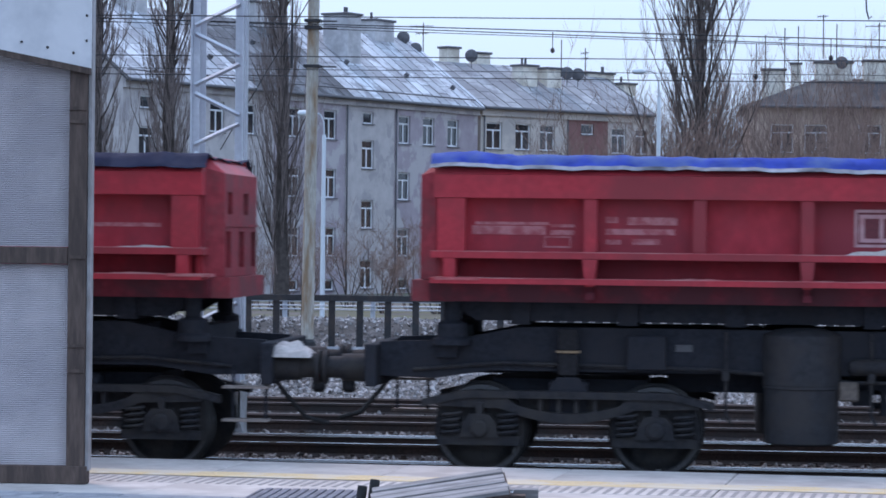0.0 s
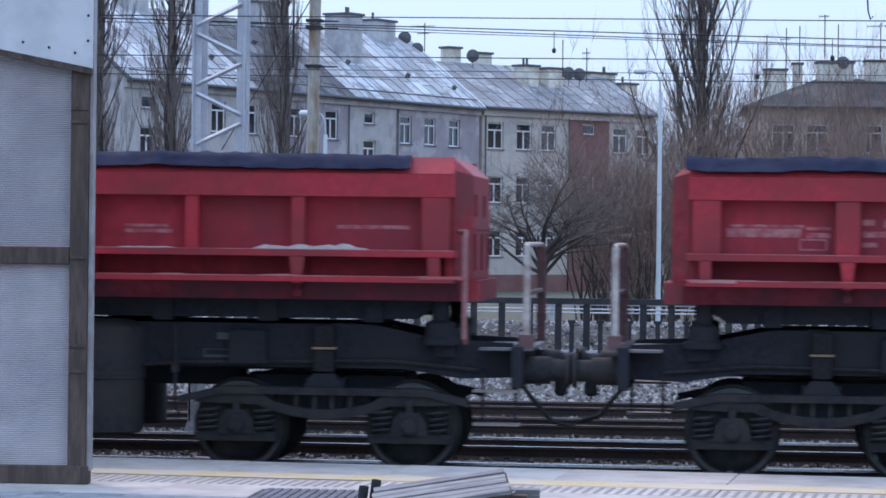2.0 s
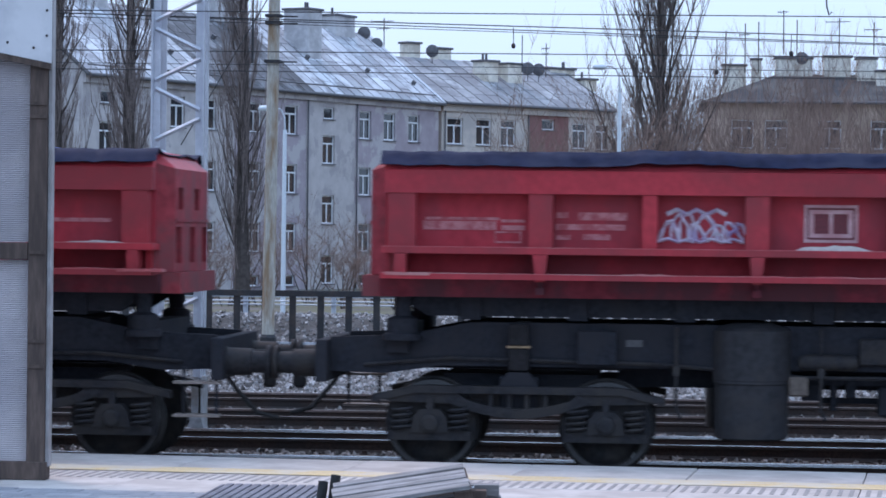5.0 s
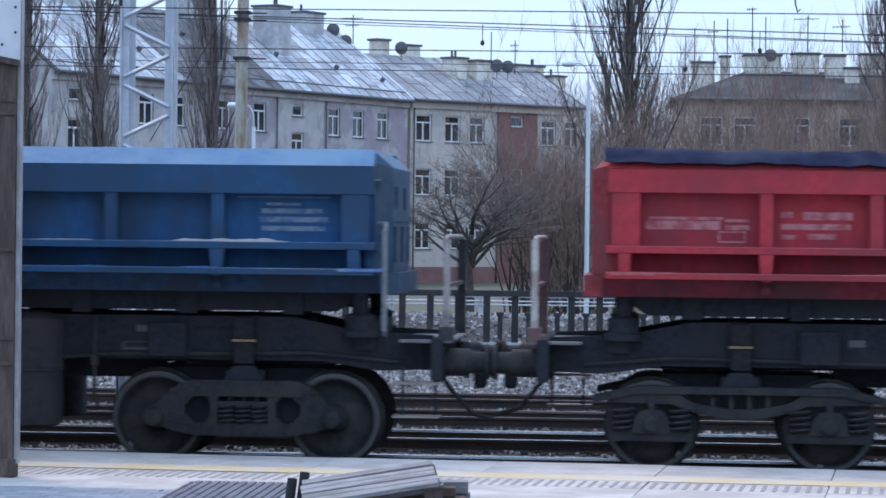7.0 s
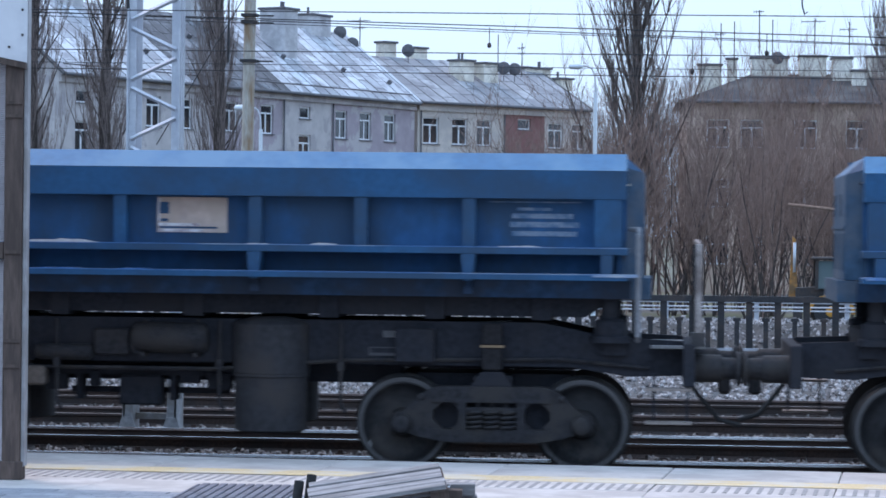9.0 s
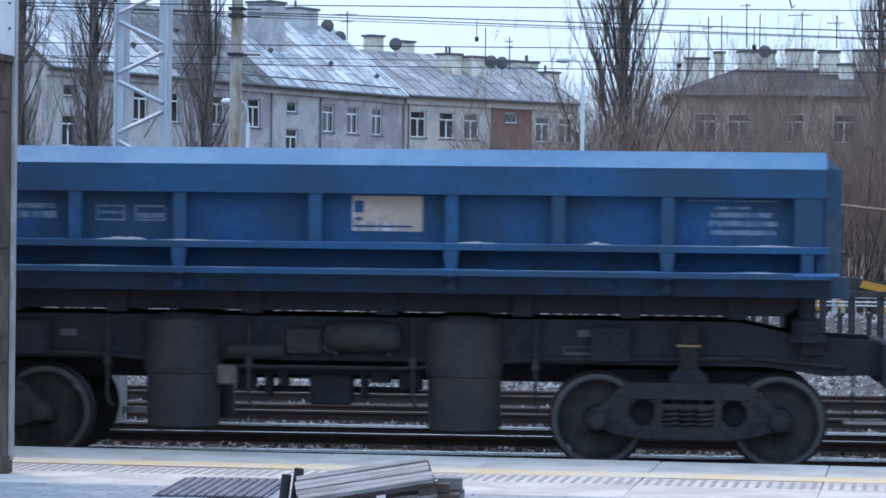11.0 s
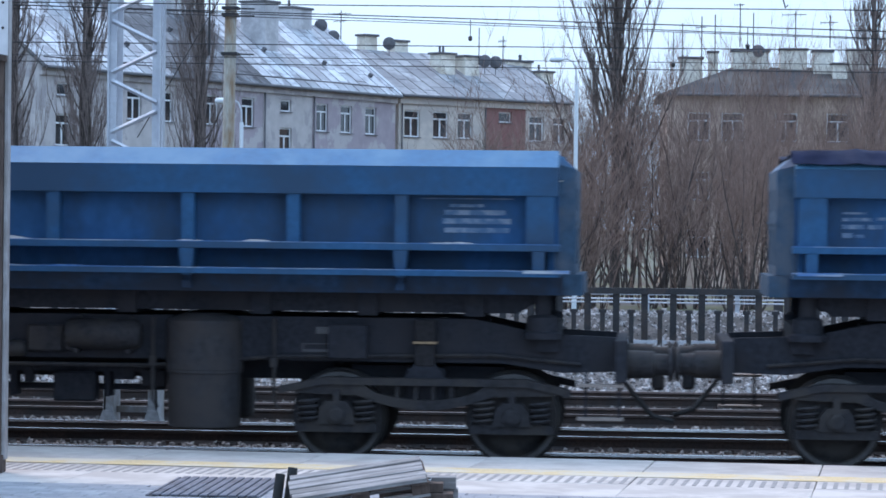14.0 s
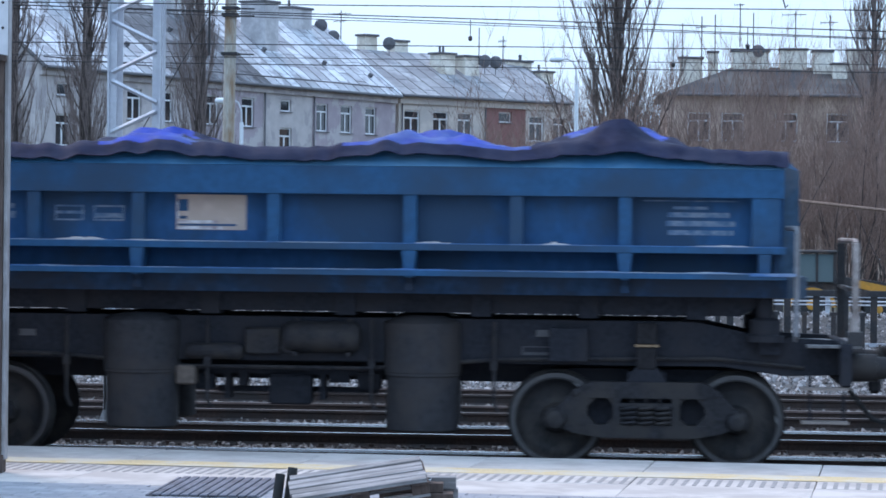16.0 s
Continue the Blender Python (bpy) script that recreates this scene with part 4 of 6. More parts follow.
part("sole_plate", Shape().box(-5.3, 0.0, -0.075, 0.10, 0.0, 0.165, 0, None, 0.006), TIMBER, shelter)
for x0, x1 in ((-2.43, -0.195), (-5.03, -2.605)):
    part("middle_rail", Shape().box(x0, x1, -0.05, 0.09, 2.01, 2.165, 0, None, 0.006), TIMBER, shelter)
for z in (1.02, 1.25, 2.06, 3.3, 3.42):
    part("batten", Shape().box(-0.185, -0.03, -0.075, -0.061, z, z + 0.03), TIMBER, shelter)
for z0, z1 in ((0.167, 2.005), (2.17, 4.1)):
    s = Shape()
    n = int((z1 - z0) / 0.019)
    for x0, x1 in ((-2.43, -0.2), (-5.03, -2.61)):
        vs, fs = [], []
        for i in range(2 * n + 1):
            z = z0 + (z1 - z0) * i / (2 * n)
            y = 0.02 + (0.014 if i % 2 else 0.0)
            vs += [(x0, y, z), (x1, y, z)]
        fs = [(2 * i, 2 * i + 1, 2 * i + 3, 2 * i + 2) for i in range(2 * n)]
        s.add(vs, fs)
    part("ribbed_panel", s, POLY, shelter, "translucent ribbed polycarbonate sheet")
s = Shape()
s.prism([(-5.3, 4.85), (0.012, 3.80), (0.012, 5.6), (-5.3, 5.6)], -0.11, -0.08)
fascia = part("fascia_sheet", s, SHEET, shelter, "white fascia sheet with bolts")
s = Shape()
s.prism([(-5.3, 4.79), (0.0, 3.745), (0.0, 3.825), (-5.3, 4.87)], -0.105, -0.02)
part("fascia_board", s, TIMBER, shelter)
bolt_me = Shape().lathe([(-0.122, 0.006), (-0.118, 0.012), (-0.11, 0.013)], "y", 8).mesh("bolt", IRON)
for k in range(10):
    x = -0.15 - 0.24 * k
    part("bolt", bolt_me, None, fascia, m=pose(x, 0, 3.91 - 0.1978 * x))
for z in (4.05, 4.28, 4.52):
    part("bolt", bolt_me, None, fascia, m=pose(-0.03, 0, z))


def pallet(m, label):
    p = thing("wooden_pallet", label, "pallet", m, "pallets")
    for k in range(5):
        y = -0.33 + k * 0.168
        part("deck_board", Shape().box(-0.54 + rng.uniform(-0.03, 0.03), 0.54 + rng.uniform(-0.05, 0.02), y - 0.066, y + 0.066, 0.118, 0.146 + rng.uniform(-0.004, 0.006), 0, None, 0.003), PALLET, p, m=pose(0, 0, 0, 0, 0, rng.uniform(-0.5, 0.5)))
    for x in (-0.47, 0, 0.47):
        part("cross_board", Shape().box(x - 0.07, x + 0.07, -0.4, 0.4, 0.1, 0.117), TIMBER, p)
        for y in (-0.33, 0, 0.33):
            part("block", Shape().box(x - 0.07, x + 0.07, y - 0.05, y + 0.05, 0.022, 0.1, 0, None, 0.004), TIMBER, p)
    for y in (-0.33, 0, 0.33):
        part("bottom_board", Shape().box(-0.54, 0.54, y - 0.05, y + 0.05, 0, 0.022), PALLET, p)
    return p


pallet(pose(-2.25, 23.3, 0.305, 8, -9, 7), "weathered grey wooden pallet tilted on a pile of boards")
stack = thing("board_stack", "short stack of grey boards and beams", "timber", pose(-1.78, 23.75, 0.15, 0, 0, 8))
for k, (x0, x1, y0, y1, z0, z1) in enumerate(((-0.35, 0.24, -0.25, 0.0, 0, 0.16), (-0.3, 0.28, 0.05, 0.25, 0, 0.17), (-0.25, 0.16, -0.22, -0.05, 0.164, 0.24), (-0.2, 0.26, 0.0, 0.2, 0.172, 0.27))):
    part("board", Shape().box(x0, x1, y0, y1, z0, z1, 0, None, 0.004), PALLET if k % 2 else TIMBER, stack, m=pose(0, 0, 0, 0, 0, rng.uniform(-6, 6)))
rag = thing("plastic_scrap", "torn white plastic scrap on the boards", "litter", pose(-1.78, 23.62, 0.40))
part("scrap", grid_shape(-0.07, 0.07, -0.05, 0.05, 8, 6, lambda x, y: 0.04 * noise.noise((x * 30, y * 30, 0)) + 0.02), SHEET, rag)
for dx, h in ((0, 0.29), (0.085, 0.335)):
    tube_ = thing("black_pipe", "short upright black plastic pipe stub", "pipe", pose(-2.96 + dx, 23.6 + dx, 0.15, 0, 7, 0), "pipe stubs")
    part("pipe", Shape().lathe([(0, 0.040), (h, 0.040), (h, 0.030), (h - 0.05, 0.028)], "z", 14), RUBBER, tube_, smooth=True)
grate = thing("drain_grate", "dark iron drain grate set in the paving", "drain", pose(-3.70, 25.5, 0.154))
part("grate_pan", Shape().box(-0.46, 0.46, -0.95, 0.80, 0.001, 0.003), IRON, grate)
for x in (-0.48, 0.455):
    part("grate_edge", Shape().box(x, x + 0.025, -0.95, 0.80, 0, 0.012), GRATE_IRON, grate)
for k in range(11):
    part("grate_bar", Shape().box(-0.43 + k * 0.081, -0.366 + k * 0.081, -0.95, 0.80, 0.003, 0.02, 0, None, 0.004), GRATE_IRON, grate)

# ---- yellow digger on the far side ----
dig = thing("backhoe_loader", "yellow backhoe loader with a glazed cab", "excavator", pose(5.3, 95, -0.5))
s = Shape()
s.prism([(-1.2, 0.75), (1.9, 0.75), (2.6, 0.9), (2.6, 1.25), (1.0, 1.45), (-1.2, 1.3)], -0.5, 0.5)
part("body", s, IRON, dig)
s = Shape()
for x, y in ((-0.55, -0.7), (0.62, -0.7), (-0.55, 0.6), (0.62, 0.6)):
    s.box(x - 0.05, x + 0.05, y, y + 0.1, 1.25, 2.2)
s.box(-0.7, 0.75, -0.78, 0.78, 2.2, 2.30, 0, None, 0.03)
s.box(0.02, 0.10, -0.7, -0.64, 1.25, 2.2)
cab = part("cab", s, IRON, dig)
g = plain_glass("cab_glass", (0.10, 0.14, 0.15), 0.05)
part("cab_window", Shape().box(-0.5, 0.02, -0.67, -0.65, 1.3, 2.18), g, cab)
part("cab_window", Shape().box(0.1, 0.58, -0.67, -0.65, 1.3, 2.18), g, cab)
fender = [(math.cos(a) * 0.78, math.sin(a) * 0.62) for a in [math.pi * k / 10 for k in range(11)]]
inner = [(x * 0.84, z * 0.80) for x, z in fender[::-1]]
part("fender", Shape().prism([(x - 0.1, z + 0.50) for x, z in fender + inner], -0.95, -0.5), DIGGER, dig)
for x, r in ((-0.1, 0.58), (2.0, 0.45)):
    for y in (-0.9, 0.55):
        wh = part("wheel", Shape().lathe([(y, r * 0.5), (y, r * 0.95), (y + 0.05, r), (y + 0.3, r), (y + 0.35, r * 0.95), (y + 0.35, r * 0.5)], "y", 20, (x, 0, r)), RUBBER, dig)
        part("rim", Shape().lathe([(y - 0.01, r * 0.2), (y + 0.02, r * 0.5), (y + 0.1, r * 0.5)], "y", 14, (x, 0, r)), DIGGER, wh)
part("loader_arm", Shape().prism([(1.2, 1.15), (2.7, 0.85), (3.4, 0.5), (3.5, 0.65), (2.8, 1.08), (1.3, 1.38)], -0.75, -0.6), DIGGER, dig)
part("bucket", Shape().prism([(3.3, 0.3), (4.0, 0.25), (4.05, 0.35), (3.5, 0.9), (3.3, 0.9)], -1.0, 1.0), IRON, dig)
part("boom", Shape().prism([(-1.42, 0.85), (-1.12, 0.85), (-1.20, 2.85), (-1.30, 2.95)], -0.10, 0.10), surface("worn_boom_paint", (0.38, 0.17, 0.04), 0.6, 0, 0.3, 6, (0.16, 0.09, 0.04), 0.4, 0.4, 0.1), dig)
part("boom_ram", Shape().tube([(-1.24, -0.16, 1.8), (-1.24, -0.16, 2.75)], 0.05, 8), GALV, dig, smooth=True)
part("stabiliser", Shape().box(-1.3, -1.0, -0.9, -0.75, 0.1, 0.9).box(-1.4, -0.9, -1.0, -0.65, 0.0, 0.1), IRON, dig)
bar = thing("barrier_boom", "long rusty pipe boom beside the shrubs", "barrier", pose(3.8, 94, 0))
part("boom", Shape().tube([(0, 0, 3.45), (7.5, 0, 2.7)], 0.05, 8), surface("rusty_pipe", (0.20, 0.13, 0.10), 0.8, 0, 0.3, 10), bar, smooth=True)
part("post", Shape().box(7.3, 7.6, -0.15, 0.15, -0.5, 2.8), IRON, bar)
part("prop", Shape().tube([(4.6, 0.1, -0.5), (4.6, 0, 3.0)], 0.04, 6), IRON, bar)

# ---- the train ----
PITCH, HALF, RIDE = 12.70, 5.16, 0.06
POSTS = [0, 1.39, 2.47, 3.57]


def side_sheet():
    return Shape().box(-HALF, HALF, -1.24, -1.19, 2.2, 3.0).box(-HALF, HALF, -1.10, -1.05, 1.93, 2.21)


def top_band(foot):
    s = Shape()
    s.prism([(-HALF, foot), (HALF, foot), (HALF, 3.025), (-HALF, 3.025)], -1.42, -1.245)
    return s


def top_flange():
    s = Shape()
    return s.add([(-HALF, -1.425, 3.028), (HALF, -1.425, 3.028), (HALF, -1.25, 3.20), (-HALF, -1.25, 3.20),
                  (-HALF, -1.20, 3.20), (HALF, -1.20, 3.20), (HALF, -1.27, 3.0), (-HALF, -1.27, 3.0)],
                 [(0, 1, 2, 3), (3, 2, 5, 4), (4, 5, 6, 7), (0, 3, 4, 7), (1, 6, 5, 2), (0, 7, 6, 1)])


def skirt():
    s = Shape()
    e = HALF + 0.05
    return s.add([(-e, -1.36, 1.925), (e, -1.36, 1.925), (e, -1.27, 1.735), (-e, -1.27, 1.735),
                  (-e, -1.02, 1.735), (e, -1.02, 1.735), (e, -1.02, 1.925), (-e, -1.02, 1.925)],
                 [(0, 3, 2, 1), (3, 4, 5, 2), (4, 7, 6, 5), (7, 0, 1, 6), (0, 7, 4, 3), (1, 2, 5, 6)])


def ledge(z0, z1, out, lumps, heaped=1.0):
    """A flange along the side with uneven grit lying on it."""
    s = Shape()
    s.box(-HALF - 0.02, HALF + 0.02, -out, -1.07, z0, z1, 0)
    s.box(-HALF - 0.02, HALF + 0.02, -out + 0.004, -1.242, z1, z1 + 0.006, 1)
    r = random.Random(lumps)
    x = -HALF + 0.1
    while x < HALF - 0.6:
        if r.random() < 0.45:
            w, h = r.uniform(0.25, 0.8), heaped * r.uniform(0.012, 0.05)
            k = 10
            line = [(x + w * i / k, z1 + 0.005 + h * math.sin(math.pi * i / k) ** 0.6 * r.uniform(0.35, 1)) for i in range(k + 1)]
            s.prism([(x, z1 + 0.003)] + [(x + w, z1 + 0.003)] + line[::-1], -out + 0.03, -1.245, 2)
        x += r.uniform(0.5, 1.3)
    return s


GRIT_PALE = surface("pale_spilled_grit", (0.50, 0.46, 0.44), 0.95, 0, 0.2, 40, None, 1, 0.5, 0.2)


END_X = HALF + 0.17


def end_wall():
    """The right-hand end of the box: set in behind the sides, with slots and a sloping cap."""
    s = Shape()
    top, low, x = 3.02, 1.95, END_X
    for y in (-1, 1):
        a, b = (HALF - 0.05, y * 1.12), (x, y * 1.02)
        s.add([(a[0], a[1], low), (b[0], b[1], low), (b[0], b[1], top), (a[0], a[1], 3.08)], [(0, 1, 2, 3)])
        s.add([(a[0], a[1], 3.08), (b[0], b[1], top), (HALF - 0.04, y * 1.0, 3.20), (HALF - 0.05, y * 1.25, 3.20)], [(0, 1, 2, 3)], 1)
    holes = [(-0.86, -0.56, 2.60, 2.83), (0.15, 0.45, 2.60, 2.83), (-0.96, -0.62, 2.04, 2.42), (-0.12, 0.20, 2.04, 2.42), (0.66, 0.97, 2.04, 2.42)]
    ys = sorted({-1.02, 1.02, *[h[0] for h in holes], *[h[1] for h in holes]})
    zs = sorted({low, top, *[h[2] for h in holes], *[h[3] for h in holes]})
    for y0, y1 in zip(ys, ys[1:]):
        for z0, z1 in zip(zs, zs[1:]):
            if any(h[0] <= y0 and y1 <= h[1] and h[2] <= z0 and z1 <= h[3] for h in holes):
                continue
            s.add([(x, y0, z0), (x, y1, z0), (x, y1, z1), (x, y0, z1)], [(0, 1, 2, 3)])
    for y0, y1, z0, z1 in holes:
        s.add([(x, y0, z0), (x, y1, z0), (x, y1, z1), (x, y0, z1), (x - 0.06, y0, z0), (x - 0.06, y1, z0), (x - 0.06, y1, z1), (x - 0.06, y0, z1)],
              [(0, 1, 5, 4), (1, 2, 6, 5), (2, 3, 7, 6), (3, 0, 4, 7)])
    s.add([(x, -1.02, top), (x, 1.02, top), (HALF - 0.04, 1.0, 3.20), (HALF - 0.04, -1.0, 3.20)], [(0, 1, 2, 3)], 1)
    return s


def floor_pan():
    s = Shape()
    s.box(-HALF, HALF, -1.06, 1.06, 1.76, 1.9)
    return s


def side_beam():
    prof = [(-5.75, 0.95), (-5.2, 0.93), (-4.6, 1.02), (4.6, 1.02), (5.2, 0.93), (5.75, 0.95), (5.75, 1.3), (5.0, 1.33), (4.3, 1.472), (-4.3, 1.472), (-5.0, 1.33), (-5.75, 1.3)]
    return Shape().prism(prof, -0.06, 0.06)


def pedestal():
    s = Shape()
    s.lathe([(1.28, 0.2), (1.34, 0.2), (1.36, 0.16), (1.5, 0.16), (1.53, 0.09), (1.72, 0.09), (1.77, 0.14)], "z", 14)
    return s


def tipping_cylinder():
    s = Shape()
    s.lathe([(0.31, 0.33), (0.33, 0.375), (0.88, 0.38), (0.885, 0.395), (0.915, 0.395), (0.92, 0.40), (1.42, 0.405), (1.45, 0.37), (1.50, 0.20)], "z", 32)
    return s


def wheelset(r):
    s = Shape()
    for y, k in ((-0.75, -1), (0.75, 1)):
        prof = [(y - k * 0.07, r + 0.028), (y - k * 0.04, r + 0.026), (y - k * 0.03, r), (y + k * 0.065, r - 0.006),
                (y + k * 0.07, r - 0.02), (y + k * 0.07, r - 0.075), (y + k * 0.035, r - 0.095), (y + k * 0.0, 0.30),
                (y + k * 0.02, 0.16), (y + k * 0.08, 0.13), (y + k * 0.09, 0.11)]
        s.lathe(prof, "y", 40)
        s.box(-0.03, 0.03, min(y + k * 0.03, y + k * 0.072), max(y + k * 0.03, y + k * 0.072), r - 0.085, r - 0.02, 1)
        ring = [(y + k * 0.068, r - 0.012), (y + k * 0.0735, r - 0.014), (y + k * 0.0735, r - 0.055), (y + k * 0.068, r - 0.058)]
        vs = [(q * math.cos(2 * math.pi * j / 40), h, q * math.sin(2 * math.pi * j / 40)) for h, q in ring for j in range(40)]
        s.add(vs, [(i * 40 + j, i * 40 + (j + 1) % 40, (i + 1) * 40 + (j + 1) % 40, (i + 1) * 40 + j) for i in range(3) for j in range(40)], 2)
    s.lathe([(-1.0, 0.065), (1.0, 0.065)], "y", 14)
    return s


def coil(s, x, y, z0, z1, r, turns=5):
    """A coil spring as a wound rod."""
    k = turns * 10
    pts = [(x + r * math.cos(2 * math.pi * i / 10), y + r * math.sin(2 * math.pi * i / 10), z0 + (z1 - z0) * i / k) for i in range(k + 1)]
    s.tube(pts, 0.02, 5)


def arch_frame():
    """Side frame of a bogie: a top bar arched over the wheels and a low-slung belly under it."""
    s = Shape()
    xs = [-1.5 + 3.0 * i / 40 for i in range(41)]

    def top(x):
        return 0.785 if abs(x) < 1.05 else 0.785 - 0.10 * (abs(x) - 1.05) / 0.45

    def under(x):
        return 0.625 - 0.165 * max(0, math.cos(min(1, abs(x) / 0.72) * math.pi / 2)) ** 0.8
    bar = [(x, top(x) - 0.075) for x in xs] + [(x, top(x)) for x in xs[::-1]]
    s.prism(bar, -1.10, -0.90)
    mid = [x for x in xs if abs(x) <= 0.76]
    belly = [(x, under(x)) for x in mid] + [(x, under(x) + (0.10 if abs(x) < 0.6 else 0.13)) for x in mid[::-1]]
    s.prism(belly, -1.08, -0.92)
    for k in (-1, 1):
        a = [(0.66, 0.60), (1.34, 0.62), (1.34, 0.70), (1.1, 0.73), (0.66, 0.73)]
        s.prism([(x * k, z) for x, z in (a if k > 0 else a[::-1])], -1.07, -0.92)
    for x in (-0.28, -0.09, 0.09, 0.28):
        s.box(x - 0.022, x + 0.022, -1.05, -0.93, 0.54, 0.74)
    s.box(-0.5, 0.5, -0.93, -0.90, 0.5, 0.74)
    return s


def arch_frame_box():
    s = Shape()
    s.prism([(-0.20, 0.36), (0.20, 0.36), (0.17, 0.52), (0.10, 0.60), (-0.10, 0.60), (-0.17, 0.52)], -1.12, -0.86)
    s.box(-0.035, 0.035, -1.11, -0.95, 0.58, 0.72)
    s.prism([(-0.45, 0.27), (0.45, 0.27), (0.46, 0.50), (0.40, 0.70), (-0.40, 0.70), (-0.46, 0.50)], -0.96, -0.90)
    s.lathe([(-1.16, 0.06), (-1.15, 0.09), (-1.10, 0.10)], "y", 14, (0, 0, 0.455))
    s.prism([(-0.42, 0.28), (0.42, 0.28), (0.42, 0.37), (0.14, 0.41), (-0.14, 0.41), (-0.42, 0.37)], -1.1, -0.9)
    return s


def one_spring(z0, z1, r):
    s = Shape()
    coil(s, 0, -1.06, z0, z1, r, 4)
    return s


def bone_frame():
    """Cast side frame of the bogie with open wheels: solid arms to the hubs, two eyes and a spring window."""
    s = Shape()
    for k in (-1, 1):
        arm = [(0.60, 0.265), (0.74, 0.29), (0.86, 0.33), (1.04, 0.34), (1.06, 0.43), (1.02, 0.52), (0.90, 0.56), (0.80, 0.66), (0.68, 0.765), (0.60, 0.80)]
        s.prism([(k * x, z) for x, z in (arm if k > 0 else arm[::-1])], -1.06, -0.88)
        for quad in ([(0.60, 0.37), (0.50, 0.37), (0.60, 0.47)], [(0.335, 0.37), (0.335, 0.45), (0.42, 0.37)],
                     [(0.60, 0.66), (0.60, 0.56), (0.50, 0.66)], [(0.335, 0.66), (0.42, 0.66), (0.335, 0.58)]):
            s.prism([(k * x, z) for x, z in quad], -1.055, -0.89)
        s.box(k * 0.30 - 0.04, k * 0.30 + 0.04, -1.07, -0.88, 0.25, 0.78)
        s.lathe([(-1.16, 0.05), (-1.15, 0.085), (-1.10, 0.11), (-0.9, 0.13)], "y", 18, (k * 0.925, 0, 0.425))
        s.lathe([(-1.085, 0.02), (-1.08, 0.035), (-1.05, 0.04)], "y", 8, (k * 0.72, 0, 0.70))
    s.prism([(-0.62, 0.65), (0.62, 0.65), (0.62, 0.79), (0.55, 0.815), (-0.55, 0.815), (-0.62, 0.79)], -1.075, -0.87)
    s.prism([(-0.62, 0.265), (-0.45, 0.245), (0.45, 0.245), (0.62, 0.265), (0.62, 0.375), (-0.62, 0.375)], -1.075, -0.87)
    s.box(-0.27, 0.27, -1.08, -0.90, 0.555, 0.60, 0, None, 0.008)
    for x in (-0.14, 0, 0.14):
        s.box(x - 0.012, x + 0.012, -1.04, -0.92, 0.60, 0.655)
    return s


# added black plate that stands in for the shade behind the frame's eyes
EYE_SHADE = Shape().box(-0.62, 0.62, -0.885, -0.872, 0.30, 0.70).mesh("inner_plate", BLACK)
ARCH, ARCHBOX, SPRINGS = arch_frame().mesh("side_frame", FRAME), arch_frame_box().mesh("axle_box", FRAME, True), one_spring(0.37, 0.61, 0.095).mesh("coil_spring", FRAME, True)
BONE, NEST = bone_frame().mesh("side_frame", FRAME, False), one_spring(0.36, 0.56, 0.085).mesh("coil_spring", FRAME, True)
BOLSTER = Shape().box(-0.2, 0.2, -0.95, 0.95, 0.55, 0.92, 0, None, 0.02).box(-0.05, 0.05, -0.8, 0.8, 0.92, 1.0).prism([(-0.21, 0.815), (0.21, 0.815), (0.11, 0.965), (-0.11, 0.965)], -1.04, -0.95).box(-0.8, 0.8, -0.6, 0.6, 0.70, 0.93).mesh("bolster", BLACK)
RIM = surface("polished_rim_edge", (0.068, 0.066, 0.068), 0.45, 0.3, 0.2, 30)
CHALK = surface("worn_chalk_mark", (0.14, 0.14, 0.14), 0.9, 0, 0.3, 40)
WHEEL_A, WHEEL_B = wheelset(0.47).mesh("wheelset", [WHEEL, CHALK, RIM], True), wheelset(0.48).mesh("wheelset", [WHEEL, CHALK, RIM], True)
CYL = tipping_cylinder().mesh("tipping_cylinder", TANKS, True)
BEAM = side_beam().mesh("side_beam", BLACK)
CENTRE = Shape().box(-5.74, 5.74, -0.35, 0.35, 0.97, 1.25).box(-4.4, 4.4, -0.34, 0.34, 1.2, 1.44).mesh("centre_sill", BLACK)
HEADSTOCK = Shape().box(-0.06, 0.06, -1.25, 1.25, 0.85, 1.28, 0, None, 0.01).mesh("headstock", BLACK)
CROSS = Shape().box(-0.11, 0.11, -1.0, 1.0, 1.15, 1.44).mesh("cross_member", BLACK)
GEARBOX = Shape().box(-0.20, 0.20, -1.03, -0.93, 1.05, 1.40, 0, None, 0.01).mesh("gear_box", BLACK)
BELLY = Shape().box(-2.8, 2.8, -0.3, 0.3, 0.8, 0.968).mesh("belly_plate", BLACK)
PAN = floor_pan().mesh("floor_pan", BLACK)
SILL = Shape().prism([(-4.75, 1.535), (4.75, 1.535), (5.1, 1.755), (-5.1, 1.755)], 0, 0.12).mesh("box_sill", BLACK)
BEARER = Shape().box(-0.1, 0.1, -1.0, 1.0, 1.50, 1.76).mesh("cross_bearer", BLACK)
PED = pedestal().mesh("pedestal", BLACK, True)
AIR = Shape().lathe([(-0.55, 0.06), (-0.53, 0.14), (-0.46, 0.19), (0.46, 0.19), (0.53, 0.14), (0.55, 0.06)], "x", 18).mesh("air_tank", FRAME, True)
